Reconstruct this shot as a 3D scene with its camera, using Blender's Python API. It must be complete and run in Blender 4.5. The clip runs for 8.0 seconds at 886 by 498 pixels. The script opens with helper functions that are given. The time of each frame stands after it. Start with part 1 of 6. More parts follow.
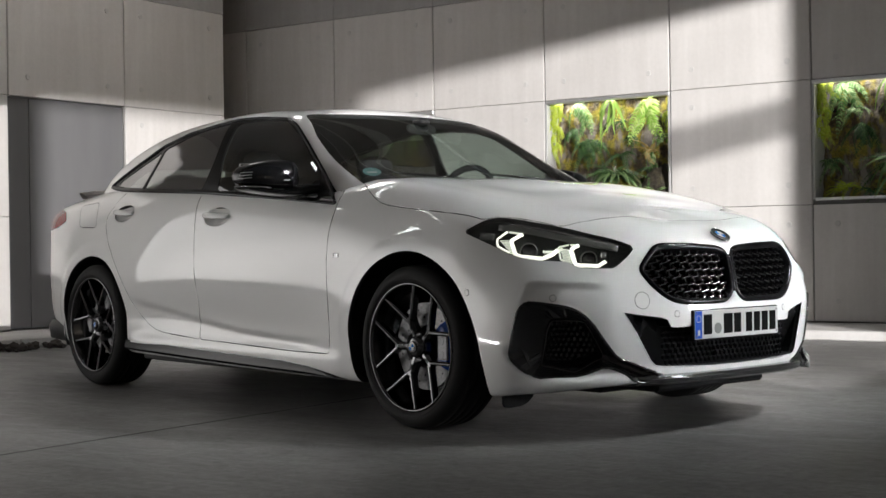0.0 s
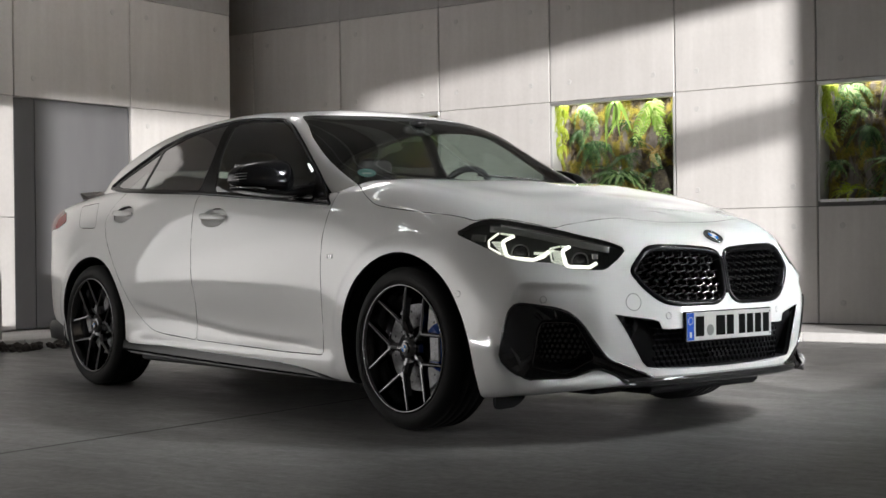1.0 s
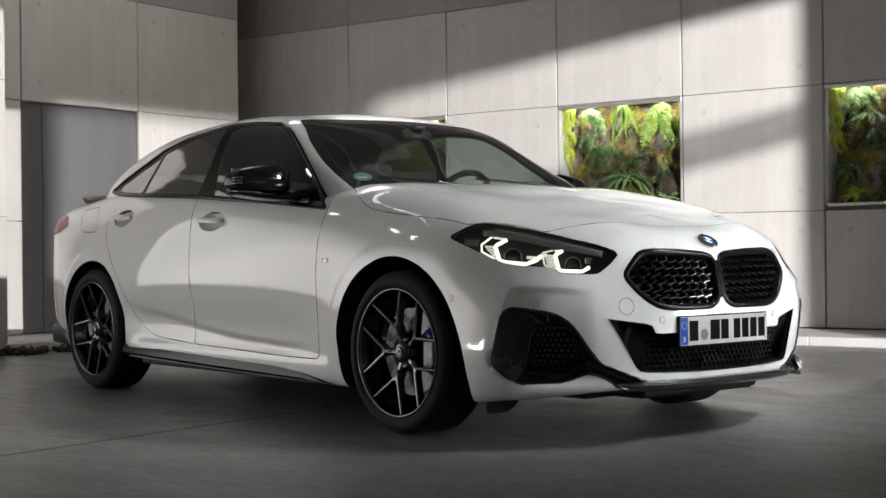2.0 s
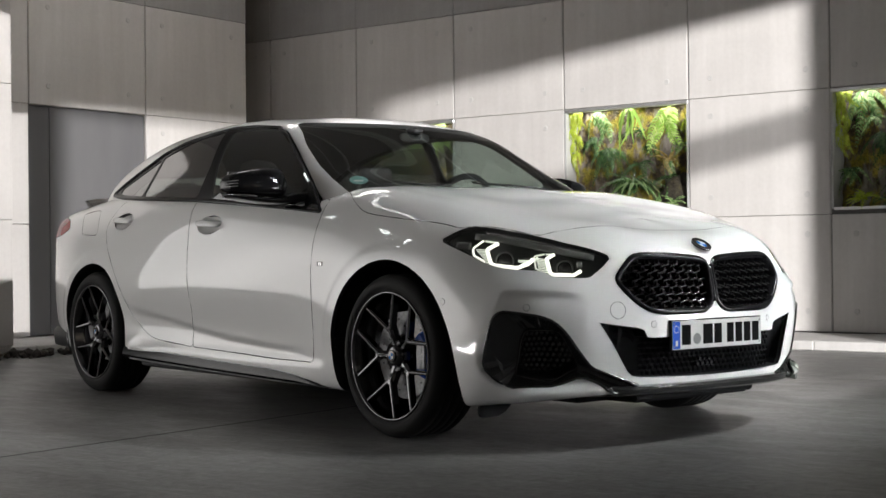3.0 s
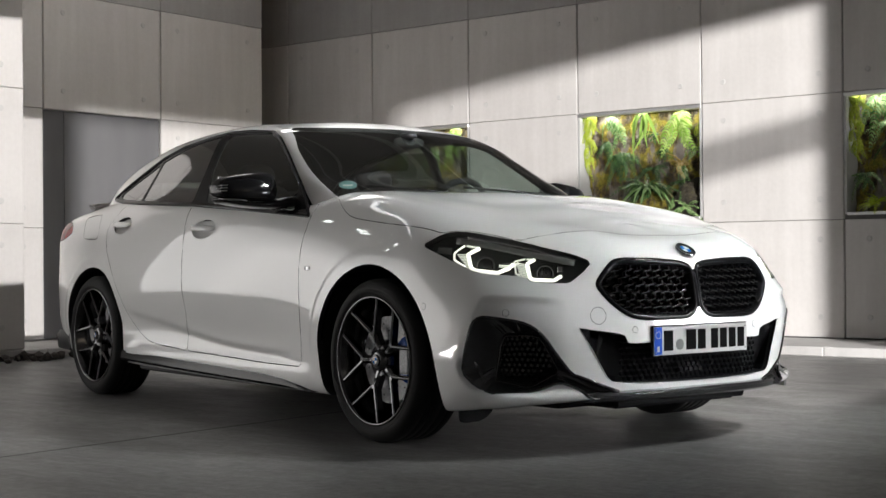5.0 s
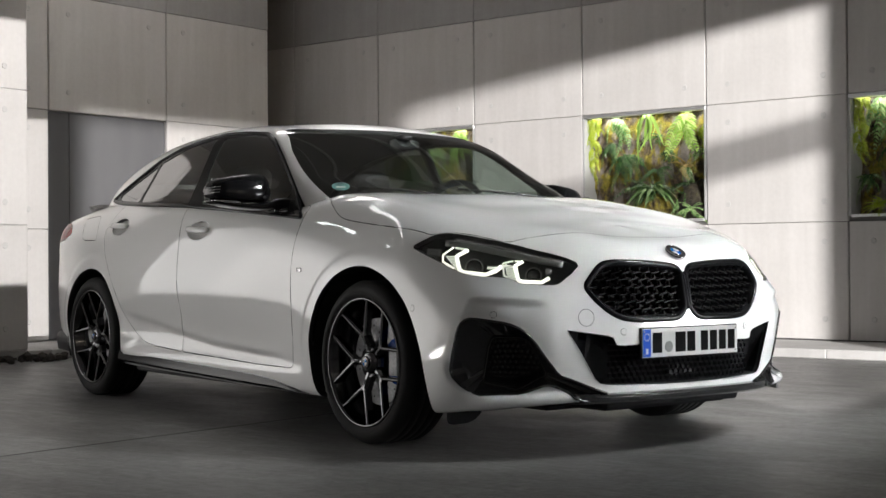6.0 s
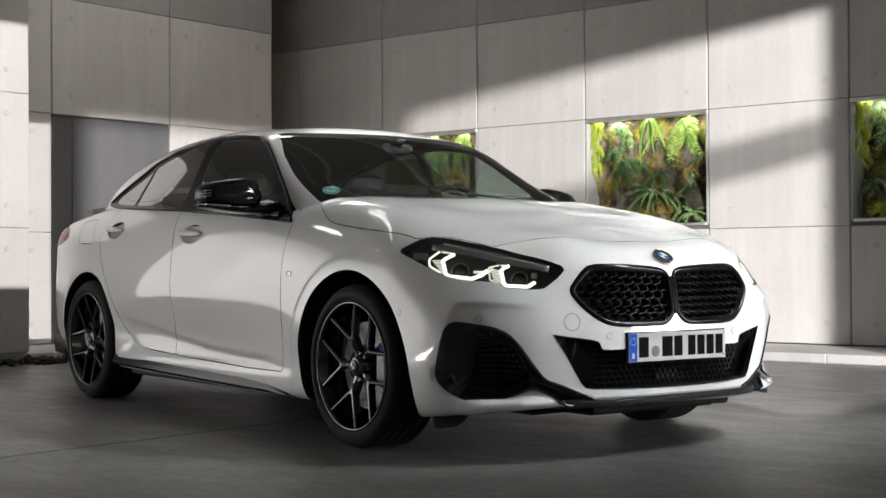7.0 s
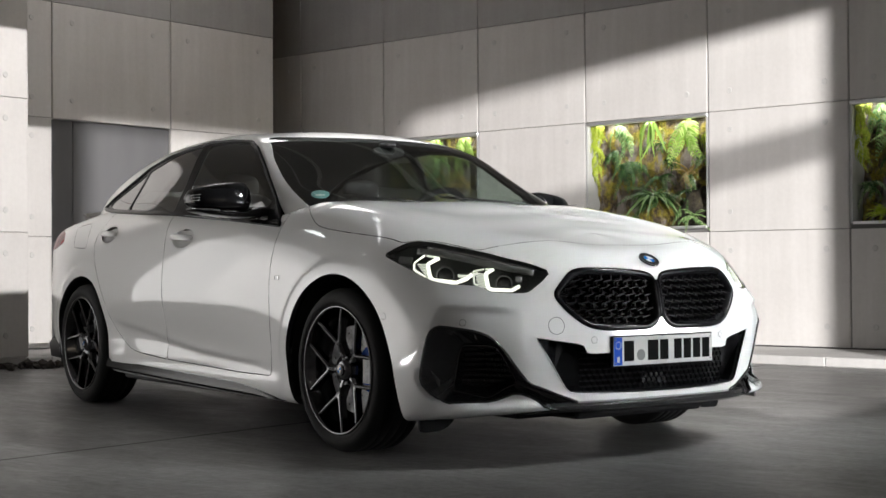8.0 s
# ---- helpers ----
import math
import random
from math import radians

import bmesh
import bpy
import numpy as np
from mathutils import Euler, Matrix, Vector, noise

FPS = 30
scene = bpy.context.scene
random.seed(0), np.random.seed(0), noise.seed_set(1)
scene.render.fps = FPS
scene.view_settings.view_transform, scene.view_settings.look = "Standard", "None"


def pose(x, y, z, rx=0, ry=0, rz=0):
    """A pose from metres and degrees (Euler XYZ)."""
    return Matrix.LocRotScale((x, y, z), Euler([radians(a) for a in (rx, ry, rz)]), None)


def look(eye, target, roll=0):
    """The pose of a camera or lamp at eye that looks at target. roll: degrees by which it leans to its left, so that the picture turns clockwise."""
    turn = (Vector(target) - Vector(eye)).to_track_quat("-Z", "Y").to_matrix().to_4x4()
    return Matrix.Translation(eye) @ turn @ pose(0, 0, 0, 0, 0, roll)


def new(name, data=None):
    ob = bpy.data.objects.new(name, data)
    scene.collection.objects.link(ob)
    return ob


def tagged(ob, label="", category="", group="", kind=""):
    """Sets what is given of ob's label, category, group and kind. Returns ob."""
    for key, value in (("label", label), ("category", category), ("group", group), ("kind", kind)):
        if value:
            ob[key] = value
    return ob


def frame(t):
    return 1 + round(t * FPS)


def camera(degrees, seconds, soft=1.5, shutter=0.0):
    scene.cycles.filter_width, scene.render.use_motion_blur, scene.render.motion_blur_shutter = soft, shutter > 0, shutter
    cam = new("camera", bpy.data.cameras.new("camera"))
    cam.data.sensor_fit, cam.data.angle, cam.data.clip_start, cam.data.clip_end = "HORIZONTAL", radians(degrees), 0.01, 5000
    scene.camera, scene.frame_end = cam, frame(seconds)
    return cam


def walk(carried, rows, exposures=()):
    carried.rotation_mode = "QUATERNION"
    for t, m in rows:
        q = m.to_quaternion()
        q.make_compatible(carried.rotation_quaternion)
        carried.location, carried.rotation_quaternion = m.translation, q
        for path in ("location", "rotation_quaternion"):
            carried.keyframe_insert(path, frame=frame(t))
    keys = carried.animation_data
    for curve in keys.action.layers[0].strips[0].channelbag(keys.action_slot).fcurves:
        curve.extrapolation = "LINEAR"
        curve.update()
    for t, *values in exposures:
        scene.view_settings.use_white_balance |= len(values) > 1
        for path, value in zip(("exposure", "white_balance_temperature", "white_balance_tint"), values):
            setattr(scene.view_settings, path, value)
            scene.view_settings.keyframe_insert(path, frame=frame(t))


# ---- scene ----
cam = camera(35.2, 8.0)
PATH = [
    (0, (4.22, -4.356, 0.715), (2.709, -3.046, 0.711), -0.8),
    (0.5, (4.245, -4.327, 0.713), (2.728, -3.025, 0.71), -0.8),
    (1, (4.274, -4.29, 0.714), (2.749, -2.995, 0.712), -0.7),
    (1.5, (4.298, -4.251, 0.713), (2.766, -2.966, 0.714), -0.7),
    (3, (4.382, -4.142, 0.713), (2.827, -2.885, 0.722), -0.6),
    (3.5, (4.412, -4.105, 0.713), (2.849, -2.857, 0.724), -0.6),
    (4, (4.442, -4.064, 0.714), (2.871, -2.826, 0.726), -0.5),
    (4.5, (4.473, -4.023, 0.713), (2.894, -2.796, 0.727), -0.5),
    (6, (4.564, -3.901, 0.713), (2.964, -2.702, 0.731), -0.4),
    (6.5, (4.594, -3.864, 0.716), (2.987, -2.673, 0.736), -0.4),
    (7, (4.626, -3.823, 0.715), (3.014, -2.639, 0.738), -0.3),
    (7.5, (4.656, -3.784, 0.716), (3.04, -2.607, 0.742), -0.3),
    (8, (4.683, -3.742, 0.716), (3.062, -2.572, 0.744), -0.4),
]
walk(cam, [(t, look(eye, target, roll)) for t, eye, target, roll in PATH])

# ---- world and lights ----
ROOM = pose(-4.6687, 4.5744, 0, 0, 0, 14.313)      # the hall's own axes: u along the back wall, v into it


def room(u, v, z=0.0):
    return ROOM @ Vector((u, v, z))


world = bpy.data.worlds.new("overcast")
scene.world = world
world.use_nodes = True
sky = world.node_tree.nodes.new("ShaderNodeTexSky")
sky.sky_type = "NISHITA"
sky.sun_disc = False
sky.sun_elevation, sky.sun_rotation = radians(14), radians(100)
world.node_tree.nodes["Background"].inputs["Strength"].default_value = 0.1
world.node_tree.links.new(sky.outputs[0], world.node_tree.nodes["Background"].inputs["Color"])


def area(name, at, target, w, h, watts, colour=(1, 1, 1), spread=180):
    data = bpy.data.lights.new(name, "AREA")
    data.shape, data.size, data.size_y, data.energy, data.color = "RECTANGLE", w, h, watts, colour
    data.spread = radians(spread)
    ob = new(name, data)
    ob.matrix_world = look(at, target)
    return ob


# the low lamp outside the clerestory of the east wall
beam = new("beam_lamp", bpy.data.lights.new("beam_lamp", "SPOT"))
beam.data.energy, beam.data.spot_size, beam.data.spot_blend = 26500, radians(112), 0.1
beam.data.shadow_soft_size, beam.data.color = 0.06, (1.0, 0.97, 0.95)
beam.matrix_world = look(room(15, -12.0, 4.23), room(0, -6.5, 1.2))

# a second, higher lamp outside, on the pier alone
high = new("beam_lamp", bpy.data.lights.new("beam_lamp", "SPOT"))
high.data.energy, high.data.spot_size, high.data.spot_blend = 20500, radians(11), 0.1
high.data.shadow_soft_size, high.data.color = 0.012, (1.0, 0.97, 0.95)
high.matrix_world = look(room(15, -12.0, 6.0), room(-2.5, -4.2, 1.2))

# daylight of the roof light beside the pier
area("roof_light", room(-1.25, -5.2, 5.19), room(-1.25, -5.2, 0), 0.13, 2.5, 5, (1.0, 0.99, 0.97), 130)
# added fill, unseen: a ceiling lamp that brightens the left and back walls
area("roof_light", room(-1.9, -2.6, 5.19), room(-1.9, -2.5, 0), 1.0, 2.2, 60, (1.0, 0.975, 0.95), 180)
# added fill, unseen: a narrow lamp that brightens the bonnet and nose
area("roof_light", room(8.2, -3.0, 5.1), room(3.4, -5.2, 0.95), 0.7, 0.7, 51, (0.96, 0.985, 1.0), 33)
# unseen area lights along the left wall beyond the pier: tall, upper, strip, high
area("west_window", room(-2.98, -8.75, 1.3), room(2.0, -8.75, 1.3), 6.5, 2.3, 66, (1.0, 0.985, 0.97), 150)
# added dim light above the tall one, softening its upper edge in the paint
area("west_window", room(-2.98, -8.75, 2.75), room(2.0, -8.75, 2.75), 6.5, 0.6, 11, (1.0, 0.985, 0.97), 150)
# thin strip whose reflection draws the bright line on the bumper
area("west_window", room(-2.95, -12.2, 0.42), room(3.0, -11.6, 0.42), 5.4, 0.06, 56, (1.0, 0.985, 0.97), 160)
area("west_window", room(-2.98, -7.3, 4.4), room(2.0, -6.6, 0.9), 0.30, 0.30, 2.2, (0.93, 1.0, 0.98), 160)
# added low fill for the car's nose; the east wall is solid behind it
area("east_window", room(9.12, -4.0, 0.95), room(4.3, -6.0, 0.6), 2.6, 0.9, 40, (0.96, 0.985, 1.0), 62)
scene.view_settings.exposure = 0.0

# ---- materials ----
def shader(name, base=(0.5, 0.5, 0.5), rough=0.5, metal=0.0, **more):
    m = bpy.data.materials.new(name)
    m.use_nodes = True
    b = m.node_tree.nodes["Principled BSDF"]
    b.inputs["Base Color"].default_value = (*base, 1)
    b.inputs["Roughness"].default_value = rough
    b.inputs["Metallic"].default_value = metal
    for key, value in more.items():
        b.inputs[key.replace("_", " ")].default_value = value
    return m


def node(m, kind, **sets):
    n = m.node_tree.nodes.new(kind)
    for key, value in sets.items():
        n.inputs[key.replace("_", " ")].default_value = value
    return n


def wire(m, a, b):
    m.node_tree.links.new(a, b)


def coords(m, scale=(1, 1, 1)):
    c, mp = node(m, "ShaderNodeTexCoord"), node(m, "ShaderNodeMapping")
    mp.inputs["Scale"].default_value = scale
    wire(m, c.outputs["Object"], mp.inputs["Vector"])
    return mp.outputs["Vector"]


def ramp(m, source, *stops):
    r = node(m, "ShaderNodeValToRGB")
    els = r.color_ramp.elements
    while len(els) < len(stops):
        els.new(0.5)
    for el, (at, col) in zip(els, stops):
        el.position, el.color = at, (*col, 1)
    wire(m, source, r.inputs[0])
    return r.outputs["Color"]


def mix(m, kind, fac, a, b):
    n = node(m, "ShaderNodeMix")
    n.data_type, n.blend_type = "RGBA", kind
    for sock, val in ((n.inputs["Factor"], fac), (n.inputs["A"], a), (n.inputs["B"], b)):
        if isinstance(val, (int, float)):
            sock.default_value = val
        elif isinstance(val, tuple):
            sock.default_value = (*val, 1)
        else:
            wire(m, val, sock)
    return n.outputs["Result"]


def fbm(m, vec, scale, detail=6, rough=0.6):
    n = node(m, "ShaderNodeTexNoise", Scale=scale, Detail=detail, Roughness=rough)
    wire(m, vec, n.inputs["Vector"])
    return n.outputs["Fac"]


def bump(m, height, strength, distance):
    n = node(m, "ShaderNodeBump", Strength=strength, Distance=distance)
    wire(m, height, n.inputs["Height"])
    wire(m, n.outputs["Normal"], m.node_tree.nodes["Principled BSDF"].inputs["Normal"])


def bsdf(m, sock):
    return m.node_tree.nodes["Principled BSDF"].inputs[sock]


def concrete(name, dark, light, rough=0.7):
    m = shader(name, rough=rough)
    v = coords(m)
    big, fine = fbm(m, v, 0.9, 5), fbm(m, v, 26, 6, 0.65)
    streak = fbm(m, coords(m, (5, 5, 0.35)), 2.2, 5, 0.6)
    col = ramp(m, big, (0.3, dark), (0.72, light))
    col = mix(m, "MULTIPLY", 0.35, col, ramp(m, streak, (0.3, (0.72, 0.71, 0.70)), (0.7, (1, 1, 1))))
    col = mix(m, "MULTIPLY", 0.14, col, ramp(m, fine, (0.35, (0.7, 0.7, 0.7)), (0.6, (1, 1, 1))))
    tone = node(m, "ShaderNodeObjectInfo")
    col = mix(m, "MULTIPLY", 0.16, col, ramp(m, tone.outputs["Random"], (0, (0.72, 0.72, 0.72)), (1, (1, 1, 1))))
    wire(m, col, bsdf(m, "Base Color"))
    bump(m, fine, 0.06, 0.01)
    return m


WALL = concrete("fair_faced_concrete", (0.565, 0.545, 0.53), (0.655, 0.635, 0.62))
# darker, greyer concrete of the panel rows above 2.9 m
WALL_HIGH = concrete("darker_upper_concrete", (0.34, 0.33, 0.325), (0.42, 0.41, 0.405))
# darker than WALL so that the unseen walls and ceiling bounce less light
CEIL = concrete("dark_unseen_concrete", (0.30, 0.295, 0.285), (0.38, 0.37, 0.36), 0.8)
KERB = concrete("kerb_concrete", (0.44, 0.43, 0.42), (0.58, 0.57, 0.56), 0.75)
JOINT = shader("joint_filler", (0.16, 0.155, 0.15), 0.85)
SAWCUT = shader("saw_cut_joint", (0.025, 0.024, 0.023), 0.9)
PLUG = shader("cone_plug", (0.5, 0.49, 0.48), 0.6)

FLOOR = shader("ground_concrete_floor", rough=0.6, Specular_IOR_Level=0.3)
v = coords(FLOOR)
big, mid, fine = fbm(FLOOR, v, 0.55, 6), fbm(FLOOR, coords(FLOOR, (1, 2.6, 1)), 2.4, 8, 0.7), fbm(FLOOR, v, 26, 7, 0.7)
cloud, scuff = fbm(FLOOR, v, 3.1, 8, 0.72), fbm(FLOOR, coords(FLOOR, (0.6, 5.5, 1)), 7.0, 8, 0.75)
col = ramp(FLOOR, big, (0.3, (0.225, 0.221, 0.216)), (0.7, (0.375, 0.368, 0.359)))
col = mix(FLOOR, "MULTIPLY", 0.8, col, ramp(FLOOR, mid, (0.38, (0.42, 0.42, 0.42)), (0.66, (1, 1, 1))))
col = mix(FLOOR, "MULTIPLY", 0.55, col, ramp(FLOOR, cloud, (0.36, (0.5, 0.5, 0.5)), (0.62, (1, 1, 1))))
col = mix(FLOOR, "MULTIPLY", 0.7, col, ramp(FLOOR, fine, (0.36, (0.45, 0.45, 0.45)), (0.6, (1, 1, 1))))
grit = fbm(FLOOR, coords(FLOOR, (1, 1.8, 1)), 95, 4, 0.7)
col = mix(FLOOR, "MULTIPLY", 0.4, col, ramp(FLOOR, grit, (0.38, (0.4, 0.4, 0.4)), (0.56, (1, 1, 1))))
wire(FLOOR, col, bsdf(FLOOR, "Base Color"))
wire(FLOOR, mix(FLOOR, "MULTIPLY", 0.6, ramp(FLOOR, mid, (0.34, (0.32, 0.32, 0.32)), (0.68, (0.66, 0.66, 0.66))), ramp(FLOOR, scuff, (0.35, (0.7, 0.7, 0.7)), (0.65, (1, 1, 1)))), bsdf(FLOOR, "Roughness"))
bump(FLOOR, mix(FLOOR, "MIX", 0.45, mid, fine), 0.5, 0.014)

GREY_DOOR = shader("grey_lacquered_door", (0.105, 0.108, 0.115), 0.45)
wire(GREY_DOOR, ramp(GREY_DOOR, fbm(GREY_DOOR, coords(GREY_DOOR, (1, 1, 0.2)), 3, 6), (0.3, (0.112, 0.112, 0.117)), (0.7, (0.138, 0.138, 0.143))), bsdf(GREY_DOOR, "Base Color"))
ALU = shader("anodised_aluminium", (0.62, 0.62, 0.63), 0.35, 0.85)
TRACK = shader("pale_painted_steel", (0.62, 0.62, 0.61), 0.5)
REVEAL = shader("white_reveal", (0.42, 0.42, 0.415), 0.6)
SOIL = shader("crumbled_earth", (0.05, 0.042, 0.036), 0.95)
wire(SOIL, ramp(SOIL, fbm(SOIL, coords(SOIL), 30), (0.3, (0.025, 0.022, 0.019)), (0.7, (0.075, 0.064, 0.057))), bsdf(SOIL, "Base Color"))

MOSS = shader("moss_and_cork_bark", rough=0.9)
v = coords(MOSS)
col = ramp(MOSS, fbm(MOSS, v, 6.5, 6, 0.65), (0.34, (0.035, 0.028, 0.022)), (0.46, (0.16, 0.115, 0.06)), (0.56, (0.42, 0.34, 0.04)), (0.70, (0.22, 0.26, 0.035)))
col = mix(MOSS, "MULTIPLY", 0.75, col, ramp(MOSS, fbm(MOSS, v, 48, 6, 0.7), (0.36, (0.25, 0.25, 0.25)), (0.6, (1, 1, 1))))
col = mix(MOSS, "MIX", ramp(MOSS, fbm(MOSS, coords(MOSS, (2.6, 1, 0.8)), 3.4, 6, 0.65), (0.50, (0, 0, 0)), (0.60, (1, 1, 1))), col, (0.27, 0.235, 0.21))
wire(MOSS, col, bsdf(MOSS, "Base Color"))
bump(MOSS, fbm(MOSS, v, 34, 8, 0.7), 1.0, 0.05)
ROCK = shader("dark_mossy_rock", rough=0.9)
wire(ROCK, ramp(ROCK, fbm(ROCK, coords(ROCK), 14, 8, 0.7), (0.35, (0.012, 0.010, 0.007)), (0.6, (0.06, 0.05, 0.03)), (0.75, (0.11, 0.11, 0.03))), bsdf(ROCK, "Base Color"))
bump(ROCK, fbm(ROCK, coords(ROCK), 40, 6), 0.9, 0.03)


def leaf_mat(name, a, b):
    m = shader(name, rough=0.26)
    tone = node(m, "ShaderNodeNewGeometry")
    wire(m, ramp(m, tone.outputs["Random Per Island"], (0, a), (1, b)), bsdf(m, "Base Color"))
    bsdf(m, "Subsurface Weight").default_value = 0.0
    return m


LEAF_BRIGHT = leaf_mat("young_fern_green", (0.20, 0.38, 0.05), (0.50, 0.66, 0.20))
LEAF_MID = leaf_mat("mid_fern_green", (0.07, 0.17, 0.04), (0.40, 0.54, 0.24))
LEAF_DARK = leaf_mat("deep_fern_green", (0.02, 0.055, 0.015), (0.10, 0.19, 0.06))
LEAF_DRY = leaf_mat("dry_frond_yellow", (0.42, 0.30, 0.08), (0.62, 0.46, 0.20))
LEAF_MOSS = leaf_mat("moss_yellow_green", (0.30, 0.40, 0.03), (0.52, 0.60, 0.08))

# ---- building helpers ----
def part(name, bm, material, parent=None, label="", smooth=False, m=None):
    """Links a bmesh as one mesh object, under a thing or a part where a parent is given."""
    me = bpy.data.meshes.new(name)
    bm.to_mesh(me)
    bm.free()
    for mat in material if isinstance(material, (list, tuple)) else (material,):
        me.materials.append(mat)
    if smooth:
        me.shade_smooth()
    ob = new(name, me)
    if parent:
        ob.parent = parent
    if m is not None:
        ob.matrix_local = m
    if label:
        ob["label"] = label
    return ob


def box(bm, x0, x1, y0, y1, z0, z1, bevel=0.0, segs=1):
    made = bmesh.ops.create_cube(bm, size=1.0)
    verts = made["verts"]
    bmesh.ops.scale(bm, vec=(x1 - x0, y1 - y0, z1 - z0), verts=verts)
    bmesh.ops.translate(bm, vec=((x0 + x1) / 2, (y0 + y1) / 2, (z0 + z1) / 2), verts=verts)
    if bevel:
        edges = list({e for w in verts for e in w.link_edges})
        bmesh.ops.bevel(bm, geom=edges, offset=bevel, segments=segs, affect="EDGES", profile=0.5)
    return bm


def boxes(*dims, bevel=0.0, segs=1):
    bm = bmesh.new()
    for d in dims:
        box(bm, *d, bevel=bevel, segs=segs)
    return bm


# ---- the hall ----
ROWS_Z = (0.074, 1.006, 2.006, 2.99, 3.98)     # joint heights
H = 5.2
NICHES = ((0.01, 1.24), (2.475, 3.70), (-2.42, -1.21))     # planted openings in the second row

ground = tagged(part("floor", boxes((-9, 9.9, -16.5, 1.2, -0.2, 0.0)), FLOOR), "dark ground concrete floor with worn sheen", "floor", kind="structure")
ground.matrix_world = ROOM
bm = boxes((2.300, 2.311, -16, -1.12, -0.002, 0.0006), (-2.0, 9.2, -11.6, -11.594, -0.002, 0.0006), (6.9, 6.906, -16, -1.12, -0.002, 0.0006))
seam = tagged(part("floor_joint", bm, SAWCUT), "thin dark saw-cut joints in concrete floor", "floor joint", kind="structure")
seam.matrix_world = ROOM

# raised kerb platform along the left and back walls, in an L, of long kerb stones
platform = tagged(part("pavement", boxes((-8.5, -2.10, -15.9, 0.0, 0.0, 0.066), (-2.10, 9.2, -1.07, 0.0, 0.0, 0.066)), KERB), "low pale concrete plinth along the walls", "plinth", kind="structure")
platform.matrix_world = ROOM
for n in range(7):
    u0 = -2.05 + n * 1.6
    part("kerb_stone", boxes((u0 + 0.001, min(u0 + 1.599, 9.1), -1.085, -0.93, 0.002, 0.072), bevel=0.008), KERB, platform)
for n in range(7):
    v0 = -0.93 - n * 1.6
    part("kerb_stone", boxes((-2.25, -2.08, v0 - 1.599, v0 - 0.001, 0.002, 0.072), bevel=0.008), KERB, platform)

# back wall: a dark backing, proud concrete panels, with openings where the planted niches are
back = boxes((-8.5, -2.42, 0.03, 0.13, 0, H), (-1.21, 0.01, 0.03, 0.13, 0, H), (1.24, 2.475, 0.03, 0.13, 0, H), (3.70, 9.2, 0.03, 0.13, 0, H))
for a, b in NICHES:
    box(back, a, b, 0.03, 0.13, 0, 1.05)
    box(back, a, b, 0.03, 0.13, 2.002, H)
wall_back = tagged(part("wall_back", back, JOINT), "pale fair-faced concrete panel wall with planted niches", "wall", kind="structure")
wall_back.matrix_world = ROOM

panel_cache = {}


def panel(parent, w, h, m, thick=0.034, mat=None):
    """A cast concrete panel with softened arrises; its front faces -y."""
    key = (round(w, 3), round(h, 3), mat.name)
    if key not in panel_cache:
        panel_cache[key] = boxes((0, w, 0, thick, 0, h), bevel=0.005)
        ob = part("panel", panel_cache[key], mat, parent)
        panel_cache[key] = ob.data
    else:
        ob = new("panel", panel_cache[key])
        ob.parent = parent
    ob.matrix_local = m
    return ob


plug_mesh = None


def plug(parent, m):
    """A recessed cone plug of a formwork tie: a shallow ring with a sunk disc."""
    global plug_mesh
    if plug_mesh is None:
        bm = bmesh.new()
        rings = []
        for r, d in ((0.0235, 0.0), (0.022, -0.004), (0.018, -0.006), (0.014, -0.0045), (0.0, -0.004)):
            rings.append([bm.verts.new((r * math.cos(a), d, r * math.sin(a))) for a in [k * math.tau / 14 for k in range(14)]] if r else [bm.verts.new((0, d, 0))])
        for p, q in zip(rings, rings[1:]):
            for k in range(14):
                if len(q) > 1:
                    bm.faces.new((p[k], p[(k + 1) % 14], q[(k + 1) % 14], q[k]))
                else:
                    bm.faces.new((p[k], p[(k + 1) % 14], q[0]))
        bmesh.ops.recalc_face_normals(bm, faces=bm.faces)
        ob = part("tie_plug", bm, PLUG, parent)
        plug_mesh = ob.data
    else:
        ob = new("tie_plug", plug_mesh)
        ob.parent = parent
    ob.matrix_local = m
    return ob


def panelled(parent, along, first, last, rows, skip=()):
    """Panels in rows between joints, and four tie plugs in each; along: pose of the wall's plane, x along it, -y out of it."""
    gap, slit = 0.0035, 0.012
    for a, b in zip(first, last):
        for z0, z1 in rows:
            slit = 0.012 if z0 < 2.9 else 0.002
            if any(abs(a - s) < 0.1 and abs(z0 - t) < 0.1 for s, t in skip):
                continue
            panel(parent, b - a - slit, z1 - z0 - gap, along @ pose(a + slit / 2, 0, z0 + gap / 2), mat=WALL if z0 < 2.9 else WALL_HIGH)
            if b - a < 0.8 or z0 > 2.9:
                continue
            for x in (a + 0.2, b - 0.2):
                for z in (z0 + 0.165, z1 - 0.155):
                    if z1 - z0 > 0.6:
                        plug(parent, along @ pose(x, 0.0, z))


rows = list(zip(ROWS_Z, ROWS_Z[1:])) + [(3.98, H)]
joints = [-8.45, -7.25, -6.03, -4.81, -3.60, -2.42, -1.21, 0.01, 1.24, 2.475, 3.70, 4.92, 6.15, 7.37, 9.1]
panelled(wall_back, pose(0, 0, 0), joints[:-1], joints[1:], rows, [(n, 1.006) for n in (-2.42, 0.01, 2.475)])

